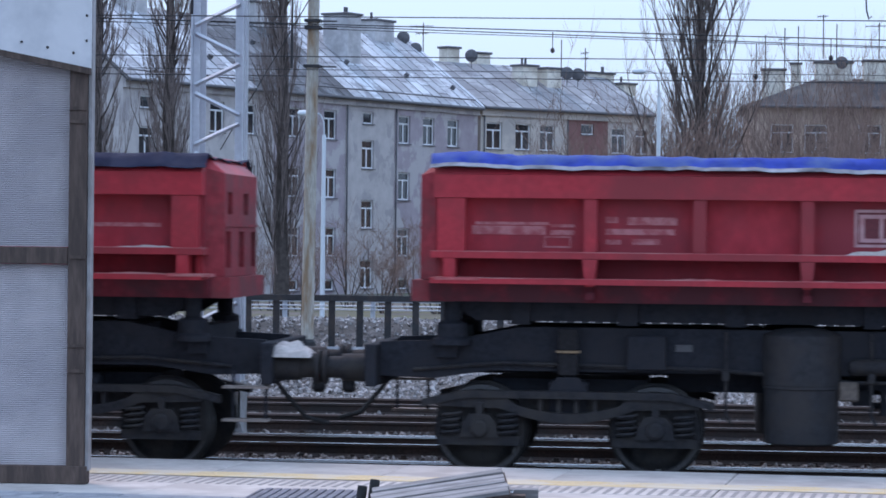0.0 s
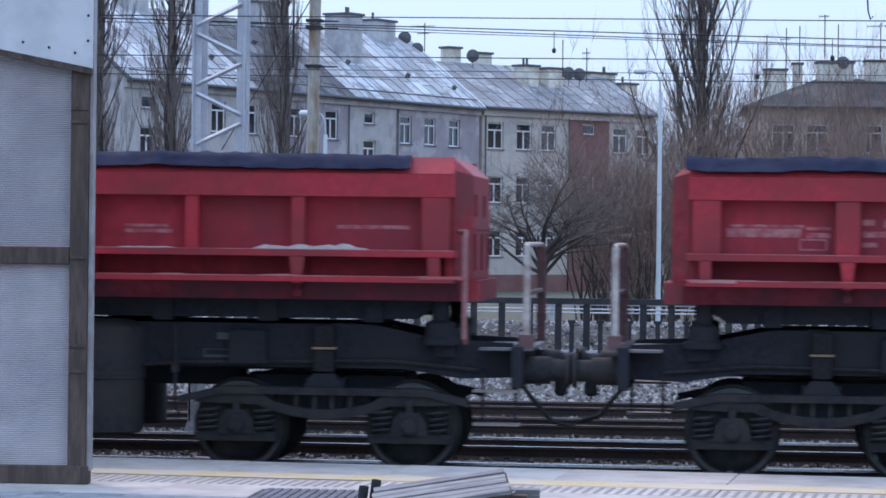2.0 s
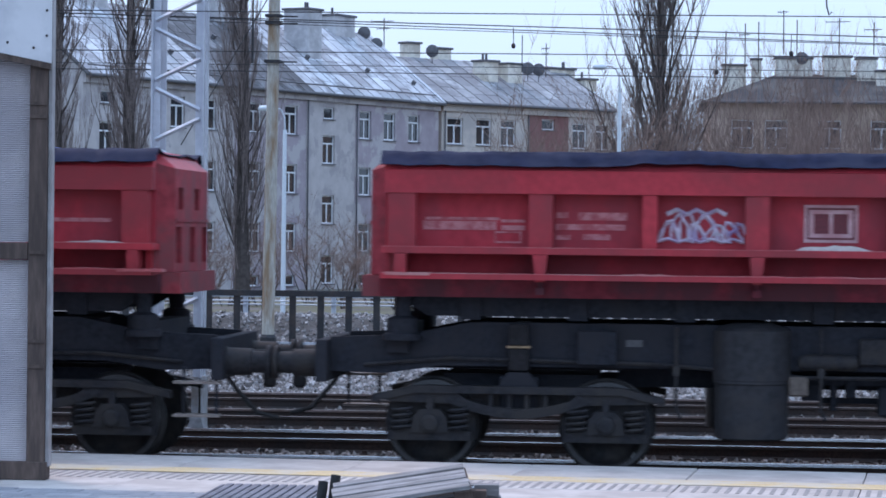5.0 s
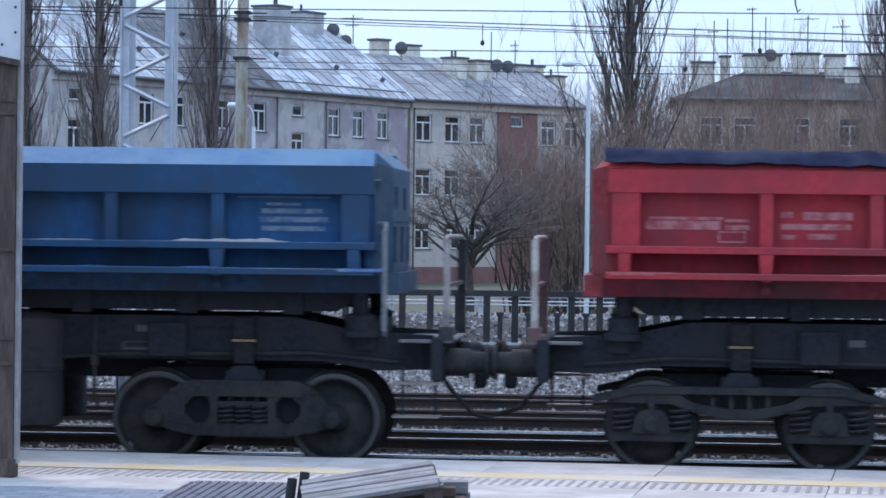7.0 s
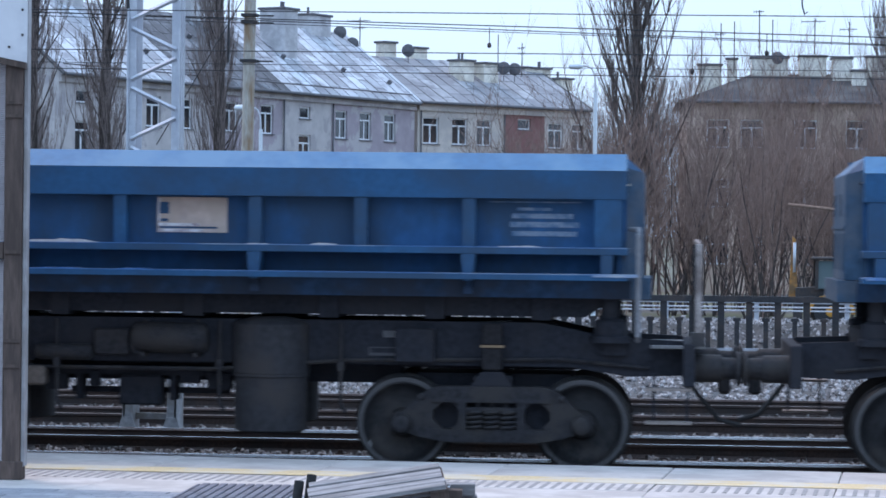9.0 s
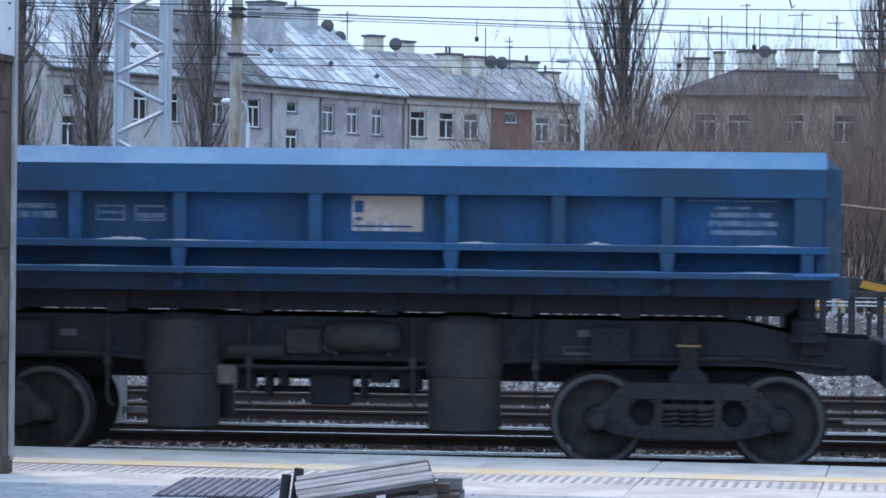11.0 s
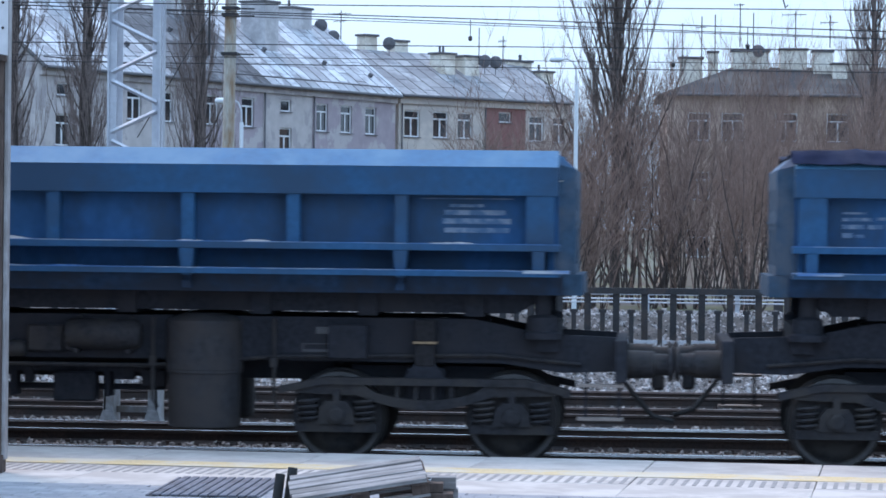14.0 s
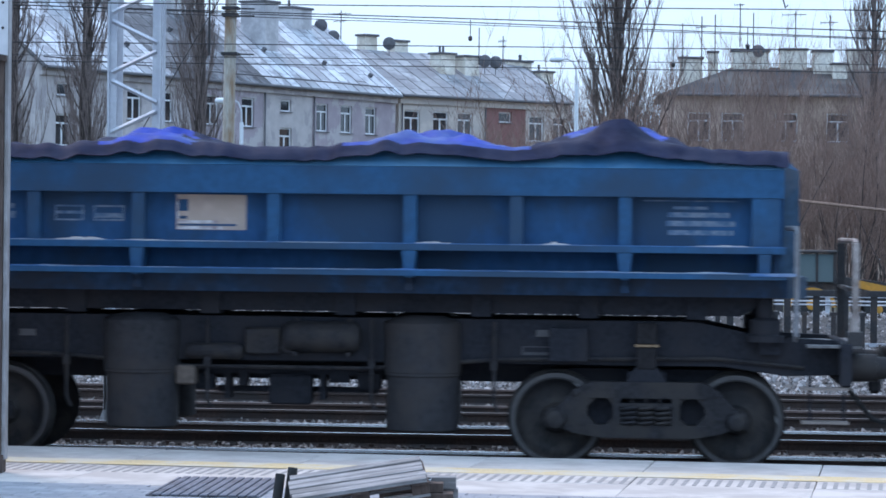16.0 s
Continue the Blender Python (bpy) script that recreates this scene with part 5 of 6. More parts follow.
BEARING = Shape().box(-0.10, 0.10, -1.06, -0.925, 1.24, 1.46, 0, None, 0.008).box(-0.10, 0.10, -1.05, -0.925, 0.985, 1.213, 0, None, 0.008).box(-0.12, 0.12, -1.07, -0.925, 1.215, 1.238, 1).mesh("side_bearing", [surface("grey_bearing_plate", (0.023, 0.022, 0.024), 0.8, 0.0, 0.3, 20, gloss=0.1), surface("rusty_bearing_lip", (0.25, 0.17, 0.10), 0.8, 0, 0.3, 30)])
BRAKEGEAR = Shape().box(-0.22, 0.22, -0.16, 0.16, 0.55, 0.86, 0, None, 0.02).box(-1.0, 1.0, -0.04, 0.04, 0.86, 0.93).box(0.7, 0.95, -0.1, 0.1, 0.72, 0.88).box(-1.0, -0.8, -0.1, 0.1, 0.70, 0.86).box(-0.55, -0.45, -0.08, 0.08, 0.74, 0.9).box(0.4, 0.62, -0.06, 0.06, 0.78, 0.9).box(-0.8, 0.9, 0.2, 0.3, 0.66, 0.72).box(0.3, 0.36, -0.05, 0.25, 0.6, 0.9).box(-0.7, -0.64, -0.05, 0.25, 0.6, 0.9).mesh("brake_gear", BLACK)
CHUTEBOX = Shape().box(-0.10, 0.10, -0.12, 0.12, 0.76, 0.96, 0, None, 0.02).mesh("valve_box", surface("dusty_brown_valve", (0.12, 0.095, 0.08), 0.8, 0, 0.3, 20))
BUFFER = Shape().lathe([(0, 0.16), (0.03, 0.16), (0.035, 0.145), (0.33, 0.14), (0.335, 0.115), (0.50, 0.11), (0.505, 0.175), (0.545, 0.175), (0.565, 0.15), (0.57, 0.05)], "x", 24).mesh("buffer", FRAME, True)
HOOK = Shape().box(0, 0.35, -0.05, 0.05, 1.0, 1.12, 0, None, 0.02).box(0.28, 0.42, -0.07, 0.07, 0.72, 1.05, 0, None, 0.03).mesh("coupling_hook", FRAME)
STEP = Shape().box(5.45, 5.92, -1.30, -1.05, 0.86, 0.885).mesh("foot_step", surface("worn_step_wood", (0.23, 0.19, 0.17), 0.9, 0, 0.2, 12))
HANGER = Shape().box(-0.015, 0.015, -1.14, -1.11, 0.48, 0.98).mesh("step_hanger", BLACK)
BRAKE_PIPE = Shape().tube([(-5.4, -0.94, 1.02), (-4.5, -0.95, 1.10), (-2.3, -0.95, 1.06), (-0.9, -0.95, 0.95), (0.9, -0.95, 0.95), (2.3, -0.95, 1.06), (4.5, -0.95, 1.10), (5.4, -0.94, 1.02)], 0.022, 6).mesh("brake_pipe", FRAME, True)
DROP_ROD = Shape().tube([(0, 0, 1.45), (0, 0, 0.62), (0.05, 0, 0.52)], 0.02, 6).box(-0.035, 0.035, -0.03, 0.03, 0.95, 1.05).mesh("drop_rod", FRAME, True)
DATA_PLATE = Shape().box(-0.085, 0.085, -0.928, -0.921, 1.24, 1.31).mesh("data_plate", surface("pale_data_plate", (0.075, 0.075, 0.08), 0.6, 0.1, 0.2, 30))
FRAME_PLATE = Shape().box(-0.33, 0.33, -0.928, -0.921, 1.16, 1.19).box(-0.33, 0.33, -0.928, -0.921, 1.24, 1.25).box(-0.33, -0.31, -0.928, -0.921, 1.19, 1.24).box(0.31, 0.33, -0.928, -0.921, 1.19, 1.24).mesh("stencil_frame", surface("faded_frame_stencil", (0.055, 0.055, 0.062), 0.8, 0, 0.2, 30))
CRATE = Shape().box(-0.19, 0.19, -1.0, -0.93, 1.08, 1.36, 0, None, 0.02).lathe([(-1.06, 0.03), (-1.05, 0.08), (-1.0, 0.09)], "y", 12, (0.28, 0, 1.18)).mesh("control_valve", FRAME, True)
STRAP = Shape().box(-0.02, 0.02, -1.19, -0.93, 1.08, 1.12).box(-0.02, 0.02, -1.0, -0.93, 1.08, 1.46).mesh("tank_strap", FRAME)
DECK = Shape().box(5.42, 5.96, -1.2, 1.2, 1.235, 1.26).mesh("end_deck", surface("worn_deck_plate", (0.14, 0.137, 0.14), 0.7, 0.1, 0.25, 20))


def railing(k):
    s = Shape()
    x = 5.90 * k
    s.box(x - 0.034, x + 0.034, -1.20, -1.14, 1.26, 2.30, 0, None, 0.006)
    s.tube([(x, -1.17, 2.29), (x - 0.01 * k, -1.1, 2.32), (x - 0.01 * k, 1.1, 2.32), (x, 1.17, 2.29)], 0.026, 8)
    s.box(x - 0.048, x + 0.048, 1.12, 1.20, 1.26, 2.29, 1, None, 0.006)
    s.box(x - 0.075, x + 0.075, -1.21, -1.05, 1.26, 1.40, 1)
    s.box(x - 0.02, x + 0.02, -1.14, 1.12, 1.80, 1.84, 1)
    return s


LOGO_PALE = surface("faded_logo_ground", (0.50, 0.30, 0.31), 0.7, 0, 0.2, 40, (0.42, 0.20, 0.21), 0.2, 0.4, 0)
RED_DEEP = surface("dark_red_logo_paint", (0.13, 0.022, 0.03), 0.7, 0, 0.2, 40)
RAIL_DARK = surface("dark_red_railing", (0.12, 0.06, 0.06), 0.7, 0, 0.25, 20)
RAILING = railing(1).mesh("end_railing", [PALE, RAIL_DARK])
RAILING_L = railing(-1).mesh("end_railing", [PALE, RAIL_DARK])
PALE_GREY = surface("worn_grey_rail_paint", (0.30, 0.265, 0.25), 0.7, 0, 0.25, 20, (0.15, 0.12, 0.11), 0.25, 0.4, 0.1)
RAILING_GREY = railing(1).mesh("end_railing", [PALE_GREY, IRON])
RAILING_GREY_L = railing(-1).mesh("end_railing", [PALE_GREY, IRON])
GRABS = {c: Shape().tube([(5.29, -1.36, 1.32), (5.29, -1.46, 1.36), (5.29, -1.47, 2.38), (5.29, -1.36, 2.44), (5.20, -1.22, 2.44)], 0.028, 7).mesh("corner_grab", mt, True)
         for c, mt in (("red", surface("faded_pink_grab", (0.30, 0.13, 0.13), 0.7, 0, 0.2, 20)), ("blue", surface("grey_blue_grab", (0.17, 0.175, 0.19), 0.7, 0, 0.2, 20)))}
y0, y1 = -0.62, -0.25
s = Shape().tube([(5.9, y0, 0.92), (6.05, y0, 0.72), (6.25, y0 * 0.7 + y1 * 0.3, 0.48), (6.47, (y0 + y1) / 2, 0.42)], 0.028, 6)
HOSE = s.mesh("brake_hose", RUBBER, True)


def bogie(wagon, x, open_wheels, lift):
    b = part("bogie", BOLSTER, None, wagon, "grimy black cast-steel bogie", m=pose(x, 0, lift))
    for turn in (0, 180):
        m = pose(0, 0, 0, 0, 0, turn)
        if open_wheels:
            part("side_frame", BONE, None, b, m=m)
            part("inner_plate", EYE_SHADE, None, b, m=m)
            for dx in (-0.17, 0, 0.17):
                part("coil_spring", NEST, None, b, m=m @ pose(dx, 0.05, 0))
        else:
            part("side_frame", ARCH, None, b, m=m @ pose(0, 0, 0.035))
            for dx in (-0.9, 0.9):
                part("axle_box", ARCHBOX, None, b, m=m @ pose(dx, 0, -0.02))
                for k in (-0.29, 0.29):
                    part("coil_spring", SPRINGS, None, b, m=m @ pose(dx + k, 0, -0.02))
    return b


def bars(lines, y=-1.244):
    """Unreadable lettering as plain bars: (x, z, width, height)."""
    s = Shape()
    for x, z, w, h in lines:
        s.box(x, x + w, y - 0.002, y + 0.003, z, z + h)
    return s


def frame_bars(x, z, w, h, t=0.018):
    return [(x, z, w, t), (x, z + h - t, w, t), (x, z, t, h), (x + w - t, z, t, h)]


def stencil(lines, mat, w):
    for line in lines:
        part("stencil_bar", bars([line]), mat, w)


WHEELS = []


def wagon(colour, open_wheels, railing_right, variant, label, ride):
    red = colour == "red"
    w = thing("tipper_wagon", label, "railway wagon", group="wagons of the goods train")
    for turn in (0, 180):
        m = pose(0, 0, 0, 0, 0, turn)
        for nm, me in SIDE[colour]:
            part(nm, me, None, w, m=m)
        for nm, me in ENDS[colour]:
            part(nm, me, None, w, m=m)
        part("middle_ledge", MIDS[colour][variant % 3], None, w, m=m)
        part("lower_ledge", LOWS[colour][variant % 3], None, w, m=m)
        for x in POSTS + [-p for p in POSTS[1:]]:
            low = abs(x) in (1.39, 3.57)
            part("post", POSTS_ME[colour, low, variant % 2], None, w, m=m @ pose(x, 0, 0))
        for x in (-4.98, 4.98):
            part("corner_post", CORNER[colour], None, w, m=m @ pose(x, 0, 0))
        for x in (-1.42, 1.50):
            part("tipping_cylinder", CYL, None, w, m=m @ pose(x, -0.85, 0))
        for x in (-0.93, 0.93):
            part("buffer", BUFFER, None, w, m=m @ pose(5.846, x, 1.03) @ Matrix.Diagonal((0.884, 1, 1, 1)))
        part("coupling_hook", HOOK, None, w, m=m @ pose(5.84, 0, 0))
        part("foot_step", STEP, None, w, m=m @ pose(-0.08, 0, -0.05))
        part("foot_step", STEP, None, w, m=m @ pose(-0.08, 0, -0.39))
        for x in (5.455, 5.795):
            part("step_hanger", HANGER, None, w, m=m @ pose(x, 0, 0))
        part("brake_hose", HOSE, None, w, m=m @ pose(-0.12, 0, 0))
    for y in (-0.86, 0.86):
        part("side_beam", BEAM, None, w, m=pose(0, y, 0))
    part("centre_sill", CENTRE, None, w)
    part("belly_plate", BELLY, None, w)
    for x in (-5.81, 5.81):
        part("headstock", HEADSTOCK, None, w, m=pose(x, 0, 0))
    for x in (-5.05, -3.80, 3.80, 5.05):
        part("cross_member", CROSS, None, w, m=pose(x, 0, 0))
    for x in (-3.0, 3.0):
        part("gear_box", GEARBOX, None, w, m=pose(x, 0, 0))
    part("floor_pan", PAN, None, w)
    for y in (-0.95, 0.83):
        part("box_sill", SILL, None, w, m=pose(0, y, 0))
    for x in (-4.3, -3.2, -2.1, -0.7, 0.7, 2.1, 3.2, 4.3):
        part("cross_bearer", BEARER, None, w, m=pose(x, 0, 0))
    for x in (-5.0, 5.0):
        for y in (-0.98, 0.98):
            part("pedestal", PED, None, w, m=pose(x, y, 0))
    part("air_tank", AIR, None, w, m=pose(0.46, -0.98, 1.27) @ Matrix.Diagonal((0.74, 0.85, 0.85, 1)))
    part("reservoir", AIR, None, w, m=pose(-0.65, -0.97, 1.11) @ Matrix.Diagonal((0.55, 0.45, 0.45, 1)))
    for x in (-3.80, 3.80):
        part("side_bearing", BEARING, None, w, m=pose(x, 0, 0))
    part("brake_pipe", BRAKE_PIPE, None, w)
    for x in (-2.19, -0.72, 0.98, 2.24):
        part("drop_rod", DROP_ROD, None, w, m=pose(x, -1.0, 0))
    part("data_plate", DATA_PLATE, None, w, m=pose(-2.62, 0, 0.0))
    part("data_plate", DATA_PLATE, None, w, m=pose(2.75, 0, 0.06))
    part("stencil_frame", FRAME_PLATE, None, w, m=pose(2.85, 0, -0.05))
    part("control_valve", CRATE, None, w, m=pose(-0.15, 0, 0))
    for x in (0.2, 0.75):
        part("tank_strap", STRAP, None, w, m=pose(x, 0, 0))
    part("brake_gear", BRAKEGEAR, None, w, m=pose(0.1, -0.55, 0))
    part("valve_box", CHUTEBOX, None, w, m=pose(-0.95, -0.9, 0))
    turn = 0 if railing_right else 180
    m = pose(0, 0, 0, 0, 0, turn)
    part("end_deck", DECK, None, w, m=m)
    if railing_right:
        part("corner_grab", GRABS[colour], None, w)
    rail = (RAILING if railing_right else RAILING_L) if red else (RAILING_GREY if railing_right else RAILING_GREY_L)
    part("end_railing", rail, None, w, "faded pinkish steel railing" if red else "grey steel railing", m=pose(0, 0, 0))
    for x in (-3.80, 3.80):
        bogie(w, x, open_wheels, RIDE - ride)
        half, radius = (0.925, 0.48) if open_wheels else (0.9, 0.47)
        for dx in (-half, half):
            ws = part("wheelset", WHEEL_B if open_wheels else WHEEL_A, None, w, m=pose(x + dx, 0, radius - ride))
            WHEELS.append((ws, x + dx, radius, ride))
    # lettering on the near side
    if red:
        stencil([(-4.75, 2.52, 0.75, 0.03), (-4.78, 2.42, 0.75, 0.09), (-3.98, 2.50, 0.24, 0.03), (-3.98, 2.42, 0.24, 0.05)]
                                  + frame_bars(-4.05, 2.29, 0.28, 0.12), RED_MARK, w)
        stencil([(-3.42, 2.55, 0.12, 0.06), (-3.2, 2.53, 0.5, 0.08), (-3.42, 2.43, 0.7, 0.06), (-3.42, 2.33, 0.15, 0.05), (-3.15, 2.33, 0.28, 0.06)], RED_MARK, w)
        lx = -0.92
        logo = part("logo_panel", bars([(lx, 2.33, 0.54, 0.38)], -1.246), LOGO_PALE, w, "pale pink logo panel with dark red shapes")
        for line in frame_bars(lx + 0.03, 2.36, 0.48, 0.32, 0.02):
            part("logo_line", bars([line], -1.250), RED_DEEP, logo)
        for k in (0.10, 0.29):
            part("logo_sign", bars([(lx + k, 2.42, 0.15, 0.2)], -1.250), RED_DEEP, logo)
        stencil([(0.32, 2.56, 0.4, 0.04), (0.28, 2.47, 0.5, 0.05), (0.35, 2.38, 0.4, 0.04), (1.75, 2.46, 0.45, 0.03), (1.75, 2.40, 0.5, 0.04), (3.95, 2.46, 0.75, 0.04)], RED_MARK, w)
    else:
        stencil([(3.95 + 0.1, 2.62, 0.35, 0.03), (4.0, 2.54, 0.62, 0.05), (3.98, 2.45, 0.70, 0.055), (4.0, 2.36, 0.66, 0.05), (3.75, 2.70, 0.95, 0.012)], BLUE_MARK, w)
        stencil([(-3.2, 2.56, 0.5, 0.05), (-3.25, 2.46, 0.56, 0.07)] + frame_bars(-2.28, 2.44, 0.3, 0.16) + [(-2.28, 2.51, 0.3, 0.03)]
                                  + frame_bars(-1.88, 2.44, 0.32, 0.16) + [(-1.86, 2.47, 0.28, 0.05)] + [(-4.68, 2.58, 0.24, 0.02), (-4.68, 2.51, 0.30, 0.035), (-4.34, 2.52, 0.2, 0.03), (-4.68, 2.43, 0.22, 0.045), (-4.42, 2.43, 0.15, 0.045), (-4.23, 2.425, 0.08, 0.055), (-4.68, 2.34, 0.11, 0.05), (-4.54, 2.34, 0.08, 0.035)], BLUE_MARK, w)
        if variant != 9:
            bx = -1.02 if variant in (5, 10) else 0.36
            sgn = part("notice_board", bars([(bx, 2.36, 0.72, 0.36)], -1.246), BOARD, w, "faded paper notice board")
            part("notice_print", bars([(bx + 0.02, 2.55, 0.10, 0.12), (bx + 0.03, 2.47, 0.08, 0.03), (bx + 0.02, 2.40, 0.6, 0.02)], -1.250), BLUE, sgn)
            part("notice_strip", bars([(bx + 0.01, 2.365, 0.46, 0.03), (bx + 0.01, 2.425, 0.42, 0.03), (bx + 0.005, 2.47, 0.02, 0.24)], -1.249), WHITE_MARK, sgn)
    if variant == 1:
        part("spilled_heap", grid_shape(5.73, 6.26, -1.15, -0.7, 24, 18, lambda x, y: 1.13 + 0.14 * max(0, 1 - ((x - 6.0) / 0.27) ** 2) ** 0.5 * max(0, 1 - ((y + 0.92) / 0.23) ** 2) ** 0.5 * (1 + 0.5 * noise.noise((x * 9, y * 9, 0)))), GRIT_PALE, w, "heap of white grit spilled over the buffer")
    if variant == 3:
        s = Shape()
        r = random.Random(4)
        x = -2.36
        while x < -1.62:
            tall = r.uniform(0.16, 0.30)
            pts = [(x + 0.035 * k + r.uniform(-0.03, 0.03), -1.247, 2.33 + tall * math.sin(math.pi * k / 6) ** 0.8 + r.uniform(-0.02, 0.02)) for k in range(7)]
            s.tube(pts, r.uniform(0.012, 0.024), 4)
            x += 0.085
        s.tube([(-2.40 + 0.11 * k, -1.247, 2.32 + 0.035 * (k % 2)) for k in range(9)], 0.016, 4)
        s.tube([(-2.30 + 0.10 * k, -1.247, 2.60 + 0.05 * ((k * 3) % 2)) for k in range(7)], 0.022, 4)
        part("graffiti", s, GRAFFITI, w, "white and lilac graffiti scrawl")["kind"] = "stuff"
    return w


GRAFFITI = surface("white_spray_paint", (0.55, 0.50, 0.58), 0.7, 0, 0.3, 20, (0.30, 0.22, 0.40), 0.2, 0.4, 0)
SIDE, ENDS, MIDS, LOWS, POSTS_ME, CORNER = {}, {}, {}, {}, {}, {}
for colour, paint, dust in (("red", RED, RED_LEDGE), ("blue", BLUE, BLUE_LEDGE)):
    # on blue wagons the sloping flange is a paler blue than the sides
    flange = paint if colour == "red" else surface("pale_blue_flange", (0.035, 0.14, 0.27), 0.45, 0, 0.12, 14, (0.075, 0.19, 0.31), 0.8, 0.4, 0.05)
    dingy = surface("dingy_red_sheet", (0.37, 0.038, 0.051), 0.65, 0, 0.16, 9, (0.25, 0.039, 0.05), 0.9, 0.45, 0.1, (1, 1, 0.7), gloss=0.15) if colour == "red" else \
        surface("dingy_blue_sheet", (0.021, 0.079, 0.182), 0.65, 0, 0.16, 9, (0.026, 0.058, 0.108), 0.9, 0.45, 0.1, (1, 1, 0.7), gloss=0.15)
    # skirt colour: grime, with the shade under the lower ledge painted in
    shaded_grime = surface("grime_and_shade_on_red", (0.15, 0.027, 0.037), 0.85, 0, 0.25, 9, (0.085, 0.030, 0.037), 0.6, 0.5, 0.15, gloss=0.08) if colour == "red" else \
        surface("grime_and_shade_on_blue", (0.022, 0.046, 0.088), 0.85, 0, 0.25, 9, (0.027, 0.037, 0.056), 0.6, 0.5, 0.15, gloss=0.08)
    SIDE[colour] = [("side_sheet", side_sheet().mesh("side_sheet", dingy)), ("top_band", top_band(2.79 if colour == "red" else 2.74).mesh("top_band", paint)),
                    ("top_flange", top_flange().mesh("top_flange", flange)), ("skirt", skirt().mesh("skirt", shaded_grime))]
    grimy = surface("grimy_red_end" if colour == "red" else "grimy_blue_end", (0.29, 0.042, 0.052) if colour == "red" else (0.035, 0.070, 0.115), 0.75, 0, 0.25, 10,
                    (0.20, 0.055, 0.06) if colour == "red" else (0.075, 0.095, 0.125), 0.5, 0.4, 0.15, gloss=0.15)
    ENDS[colour] = end_wall()
    ENDS[colour] = [("end_wall", welded(ENDS[colour], "end_wall", [grimy, paint])),
                    ("end_sheet", Shape().box(HALF - 0.10, HALF - 0.04, -1.24, 1.24, 1.9, 3.19).mesh("end_sheet", paint)),
                    ("end_beam", Shape().prism([(HALF - 0.2, 1.73), (END_X + 0.08, 1.73), (END_X + 0.08, 1.945), (HALF - 0.2, 1.945)], -1.12, 1.12).mesh("end_beam", grimy)),
                    ("end_rib", Shape().box(END_X - 0.005, END_X + 0.012, -1.02, 1.02, 2.47, 2.5).mesh("end_rib", grimy))]
    MIDS[colour] = [ledge(2.178, 2.243, 1.47, 10 + k, 1.5 if colour == "red" else 0.9).mesh("middle_ledge", [paint, dust, GRIT_PALE]) for k in range(3)]
    LOWS[colour] = [ledge(1.92, 1.975, 1.54, 20 + k, 0.35).mesh("lower_ledge", [paint, dust, dust]) for k in range(3)]
    for low in (False, True):
        for wide in (0, 1):
            hw = (0.12 if low else 0.075) if (wide and colour == "red") else 0.065
            s = Shape()
            s.box(-hw, hw, -1.405, -1.235, 2.247, 2.788 if colour == "red" else 2.738)
            if low:
                s.prism([(-0.045, 1.90), (0.045, 1.90), (0.075, 2.174), (-0.075, 2.174)], -1.475, -1.09)
                # foot brackets share the skirt's grime-and-shade colour
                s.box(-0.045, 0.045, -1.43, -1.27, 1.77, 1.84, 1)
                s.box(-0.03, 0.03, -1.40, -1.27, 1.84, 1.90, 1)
            POSTS_ME[colour, low, wide] = s.mesh("post", [paint, shaded_grime])
    s = Shape()
    s.box(-0.14, 0.14, -1.41, -1.235, 2.247, 2.788 if colour == "red" else 2.738)
    s.box(-0.07, 0.05, -1.48, -1.09, 1.98, 2.174)
    s.box(-0.16, 0.30, -1.55, -1.30, 1.955, 1.985, 1)
    CORNER[colour] = s.mesh("corner_post", [paint, dust])

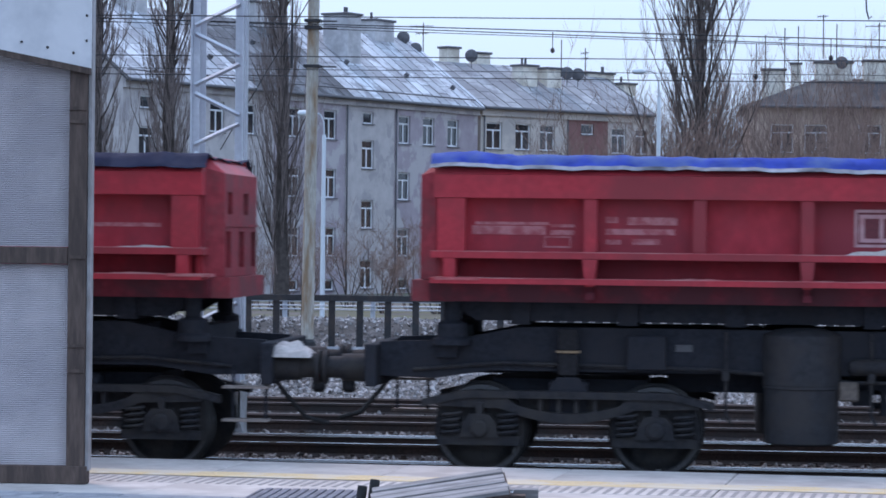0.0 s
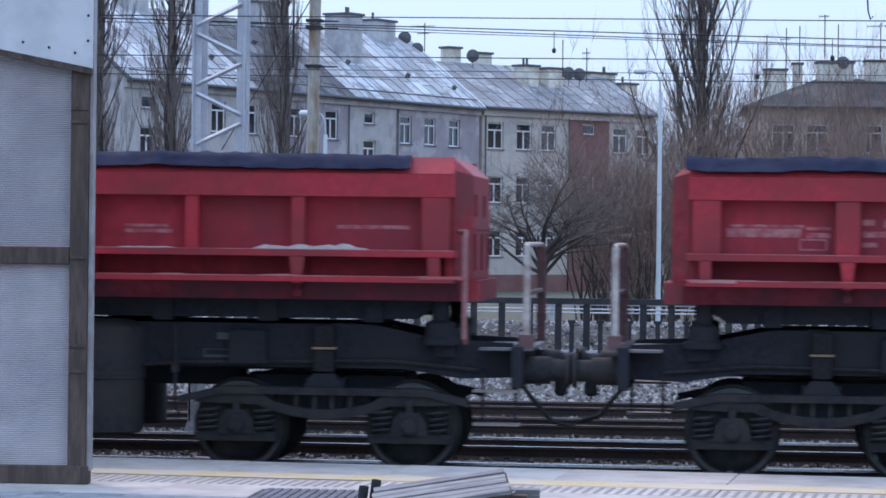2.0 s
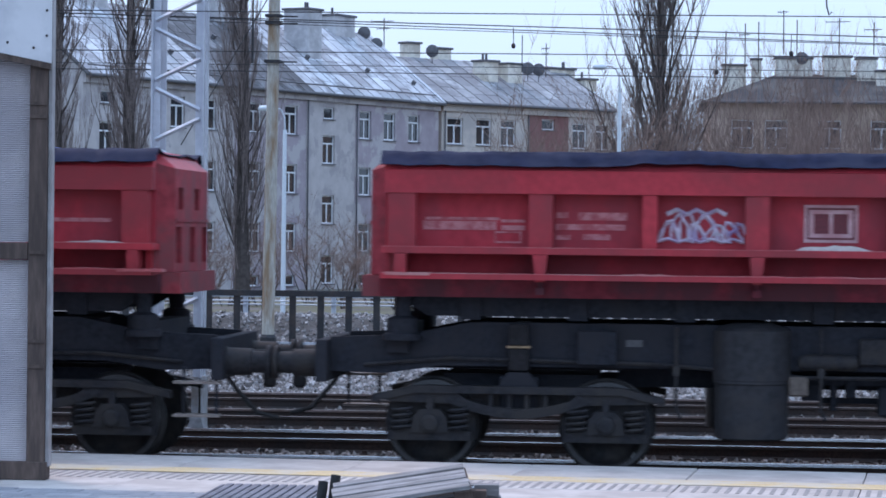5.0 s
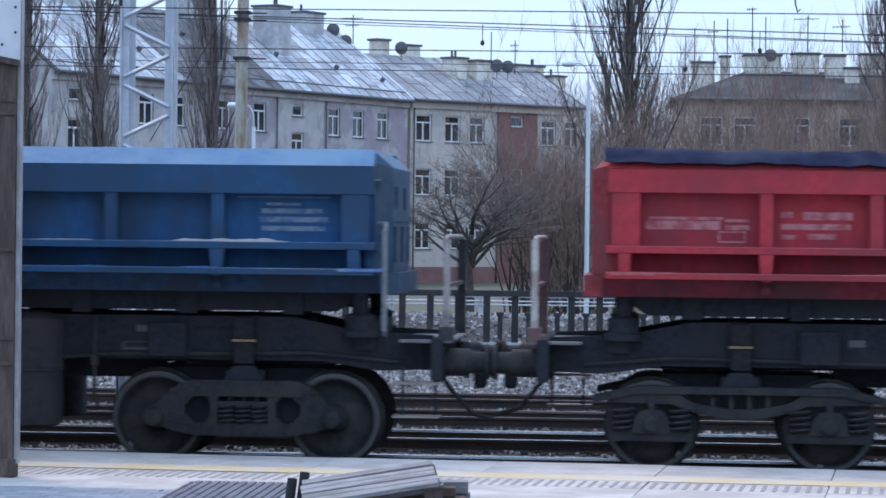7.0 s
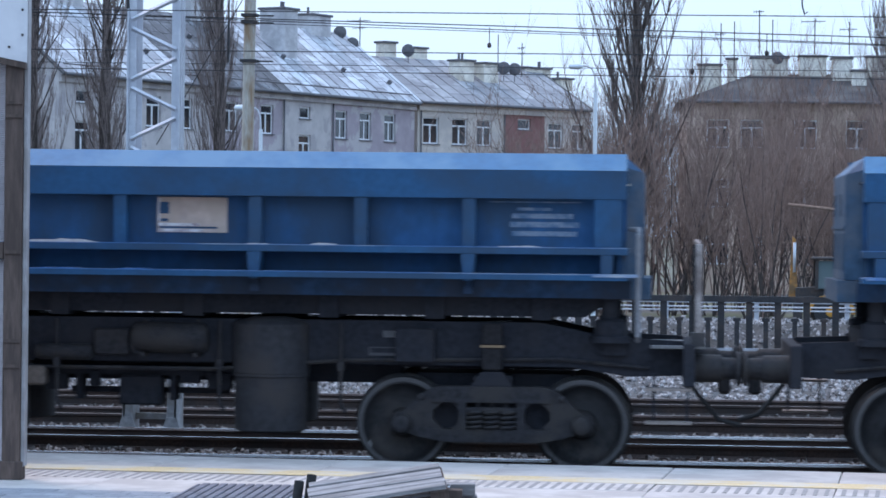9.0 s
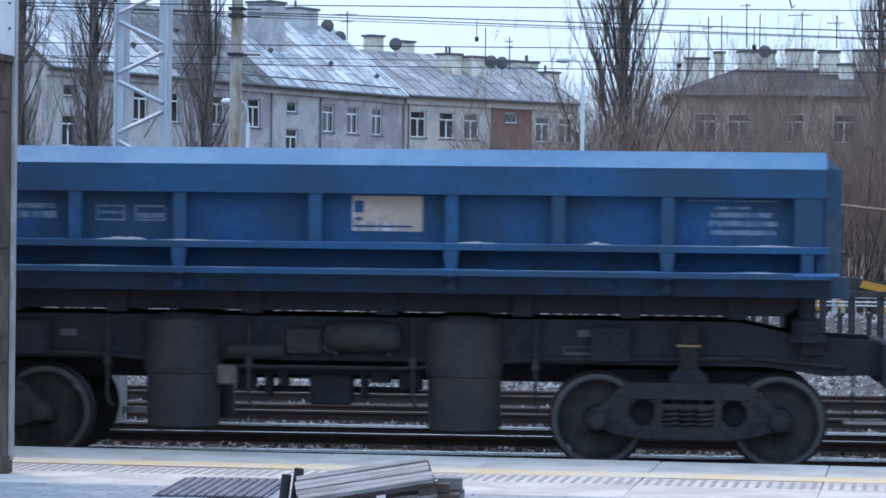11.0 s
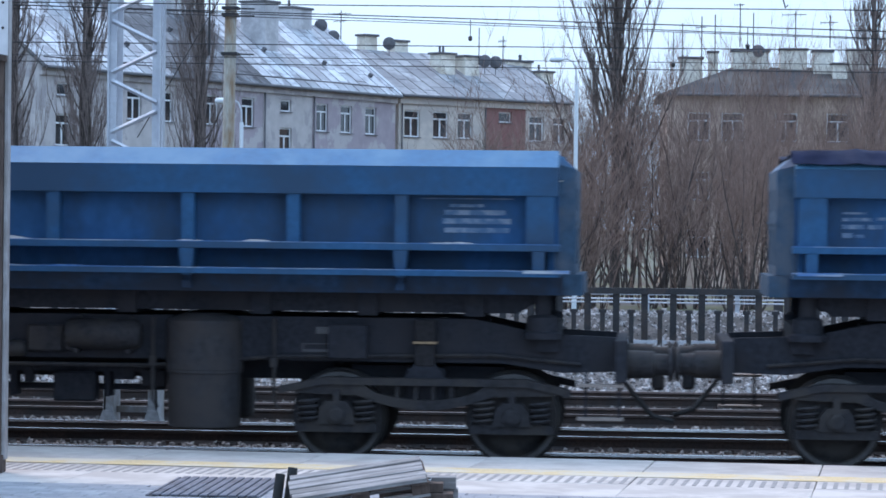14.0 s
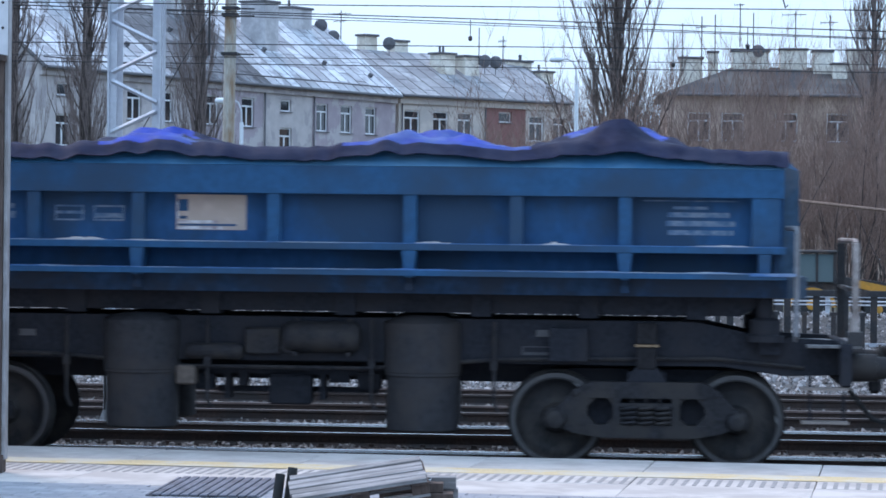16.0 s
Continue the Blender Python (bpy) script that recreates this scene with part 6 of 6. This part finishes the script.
def tarpaulin(seed, lumps, x0=-5.2, x1=5.2, patch=None, crumple=1.0):
    """A crumpled sheet over the box: folds on top, and a hanging edge with creases and a pale hem."""
    nx, ny, nd = 240, 24, 4
    r = random.Random(seed)
    off = r.uniform(0, 50)

    def height(x, q):
        edge = min(1, (1 - abs(q)) * 5)
        z = 3.212 - 0.045 * edge
        z += 0.012 * edge * noise.noise((x * 0.6 + off, q * 1.2, 1)) + 0.024 * abs(noise.noise((x * 1.5 + off + q * 2.5, q * 2, 2)))
        z += 0.024 * (1 - abs(noise.noise((x * 0.9 - q * 3 + off, q * 2.5, 6)))) ** 9 - 0.03 * edge * (1 - abs(noise.noise((x * 1.7 + q * 4 + off, q * 3, 11)))) ** 8
        z += crumple * (0.012 * noise.noise((x * 6 + off, q * 8, 3)) + 0.016 * abs(noise.noise((x * 2.6 - q * 5 + off, q * 4, 13))))
        for cx, cw, ch in lumps:
            d = (x - cx) / cw
            if abs(d) < 1:
                z += ch * (1 - d * d) ** 1.5 * (0.35 + 0.65 * edge) * (1 + 0.6 * noise.noise((x * 2.5 + off, q * 4, 5)))
        return z
    rows = [(-1, nd - k) for k in range(nd)] + [(-1 + 2 * j / ny, 0) for j in range(ny + 1)] + [(1, k + 1) for k in range(nd)]
    m = len(rows)
    vs, fs, ms = [], [], []
    for i in range(nx + 1):
        x = x0 + (x1 - x0) * i / nx
        fall = 0.145 + 0.022 * noise.noise((x * 0.7 + off, 3, 7)) + 0.006 * noise.noise((x * 4.5 + off, 5, 7))
        for q, d in rows:
            z = height(x, q) - fall * d / nd
            y = q * 1.28
            if d:
                y += q * (0.03 + 0.15 * d / nd + 0.016 * noise.noise((x * 0.9 + off, d * 1.6, 4)) + 0.008 * noise.noise((x * 3.2 + off, d * 1.5 + x, 8)))
            vs.append((x + (0.02 * noise.noise((d * 2.0, q * 9, off)) if i in (0, nx) else 0), y, z))
    for i in range(nx):
        for j in range(m - 1):
            k = i * m + j
            fs.append((k, k + m, k + m + 1, k + 1))
            x = x0 + (x1 - x0) * (i + 0.5) / nx
            blue = patch and any(a + 0.25 * noise.noise((j * 0.4, off, 0)) < x < b + 0.25 * noise.noise((j * 0.4, off, 9)) and j >= jj for a, b, jj in patch)
            ms.append(2 if j in (0, m - 2) else 1 if blue else 0)
    s = Shape()
    s.v, s.f, s.m = vs, fs, ms
    return s


HEM_PALE = surface("silver_hem", (0.22, 0.23, 0.27), 0.6, 0, 0.3, 8, (0.04, 0.045, 0.06), 0.6, 0.4, 0.1)


def cover(w, seed, lumps, mats, label, patch=None, x1=5.2):
    ob = part("tarpaulin", tarpaulin(seed, lumps, -5.2, x1, patch, 2.6 if seed == 31 else 1.0), [*mats, HEM_PALE if seed == 5 else mats[0]], w, label, True)
    so = ob.modifiers.new("thickness", "SOLIDIFY")
    so.thickness = 0.006


def heap(w, seed):
    part("load", grid_shape(-5.2, 5.2, -1.2, 1.2, 60, 14, lambda x, y: 2.98 + 0.10 * noise.noise((x * 0.8 + seed, y, 0)) - 0.06 * abs(y)), LOAD, w, "grey crushed stone load")


TRAIN = []
RIDES = [RIDE] * 7 + [0.03, 0.03, 0.02, 0.02]      # the last wagons sit lower on their springs
SPEC = [  # colour, open wheels, railing at the right-hand end, cover
    ("red", False, True, "blue"), ("red", False, False, "dark"), ("red", False, True, "dark"), ("red", False, True, "dark"),
    ("red", False, False, "navy"), ("blue", True, True, ""), ("blue", True, True, ""), ("blue", True, False, ""),
    ("blue", False, True, "dark"), ("blue", False, False, ""), ("blue", True, True, "heap")]
for i, (colour, open_w, right, top) in enumerate(SPEC):
    text = {"": "open and without a cover", "heap": "under a bulging navy tarpaulin", "blue": "under a blue tarpaulin",
            "dark": "under a dark tarpaulin", "navy": "under a dark blue tarpaulin"}[top]
    w = wagon(colour, open_w, right, i, f"{colour} side-tipping goods wagon {text}", RIDES[i])
    if top == "":
        heap(w, i)
    elif top == "heap":
        cover(w, 31, [(-3.4, 1.0, 0.08), (-1.3, 0.9, 0.19), (1.5, 1.0, 0.19), (3.45, 1.0, 0.27)], [TARP_DARK, TARP_BLUE], "crumpled navy and blue tarpaulin",
              [(-1.7, -0.95, 3), (0.8, 2.5, 3), (2.9, 4.0, 6)])
    elif top == "blue":
        cover(w, 5, [(-4.9, 0.6, 0.07), (-4.0, 0.6, 0.04)], [TARP_BLUE, TARP_DARK], "creased blue tarpaulin", [(-5.4, -4.6, 14)])
    elif top == "navy":
        cover(w, 9, [(-5.0, 0.5, 0.05), (2.5, 1.2, 0.04)], [TARP_DARK, TARP_BLUE], "dark tarpaulin with blue patches", [(-5.2, -2.0, 6), (2.0, 5.0, 4)])
    else:
        cover(w, 40 + i, [(-2.0, 1.0, 0.03), (2.5, 1.4, 0.04), (0.2, 0.8, 0.02)], [TARP_DARK, TARP_BLUE], "creased dark tarpaulin", [(-4.6, -3.4, 7)] if i == 3 else None, x1=4.72 if i == 2 else 5.2)
    TRAIN.append(w)

# ---- motion ----
# how far the leading wagon's middle has run, second by second
RUN = [(0.0, 2.157), (0.5, 5.777), (1.0, 9.767), (1.5, 13.451), (2.0, 17.422), (2.5, 21.077), (3.0, 25.073), (3.5, 28.747), (4.0, 32.664),
       (5.25, 42.11), (6.5, 51.536), (7.0, 55.434), (7.5, 59.101), (8.0, 63.067), (8.5, 66.707), (9.0, 70.627), (10.25, 79.97),
       (11.5, 89.364), (12.0, 93.249), (12.5, 96.827), (13.0, 100.772), (13.5, 104.366), (14.0, 108.232), (14.5, 111.826), (15.0, 115.762),
       (15.5, 119.289), (16.0, 123.201)]


def motions():
    for i, w in enumerate(TRAIN):
        walk(w, [(t, pose(x - i * PITCH, CENTRES[0], RIDES[i])) for t, x in RUN])
    step = 2 / FPS
    times = [k * step for k in range(int(16 / step) + 1)]
    runs = np.interp(times, [t for t, x in RUN], [x for t, x in RUN])
    for ws, x, radius, ride in WHEELS:
        walk(ws, [(t, pose(x, 0, radius - ride, 0, math.degrees(run / radius) + 30 * x, 0)) for t, run in zip(times, runs)])


motions()
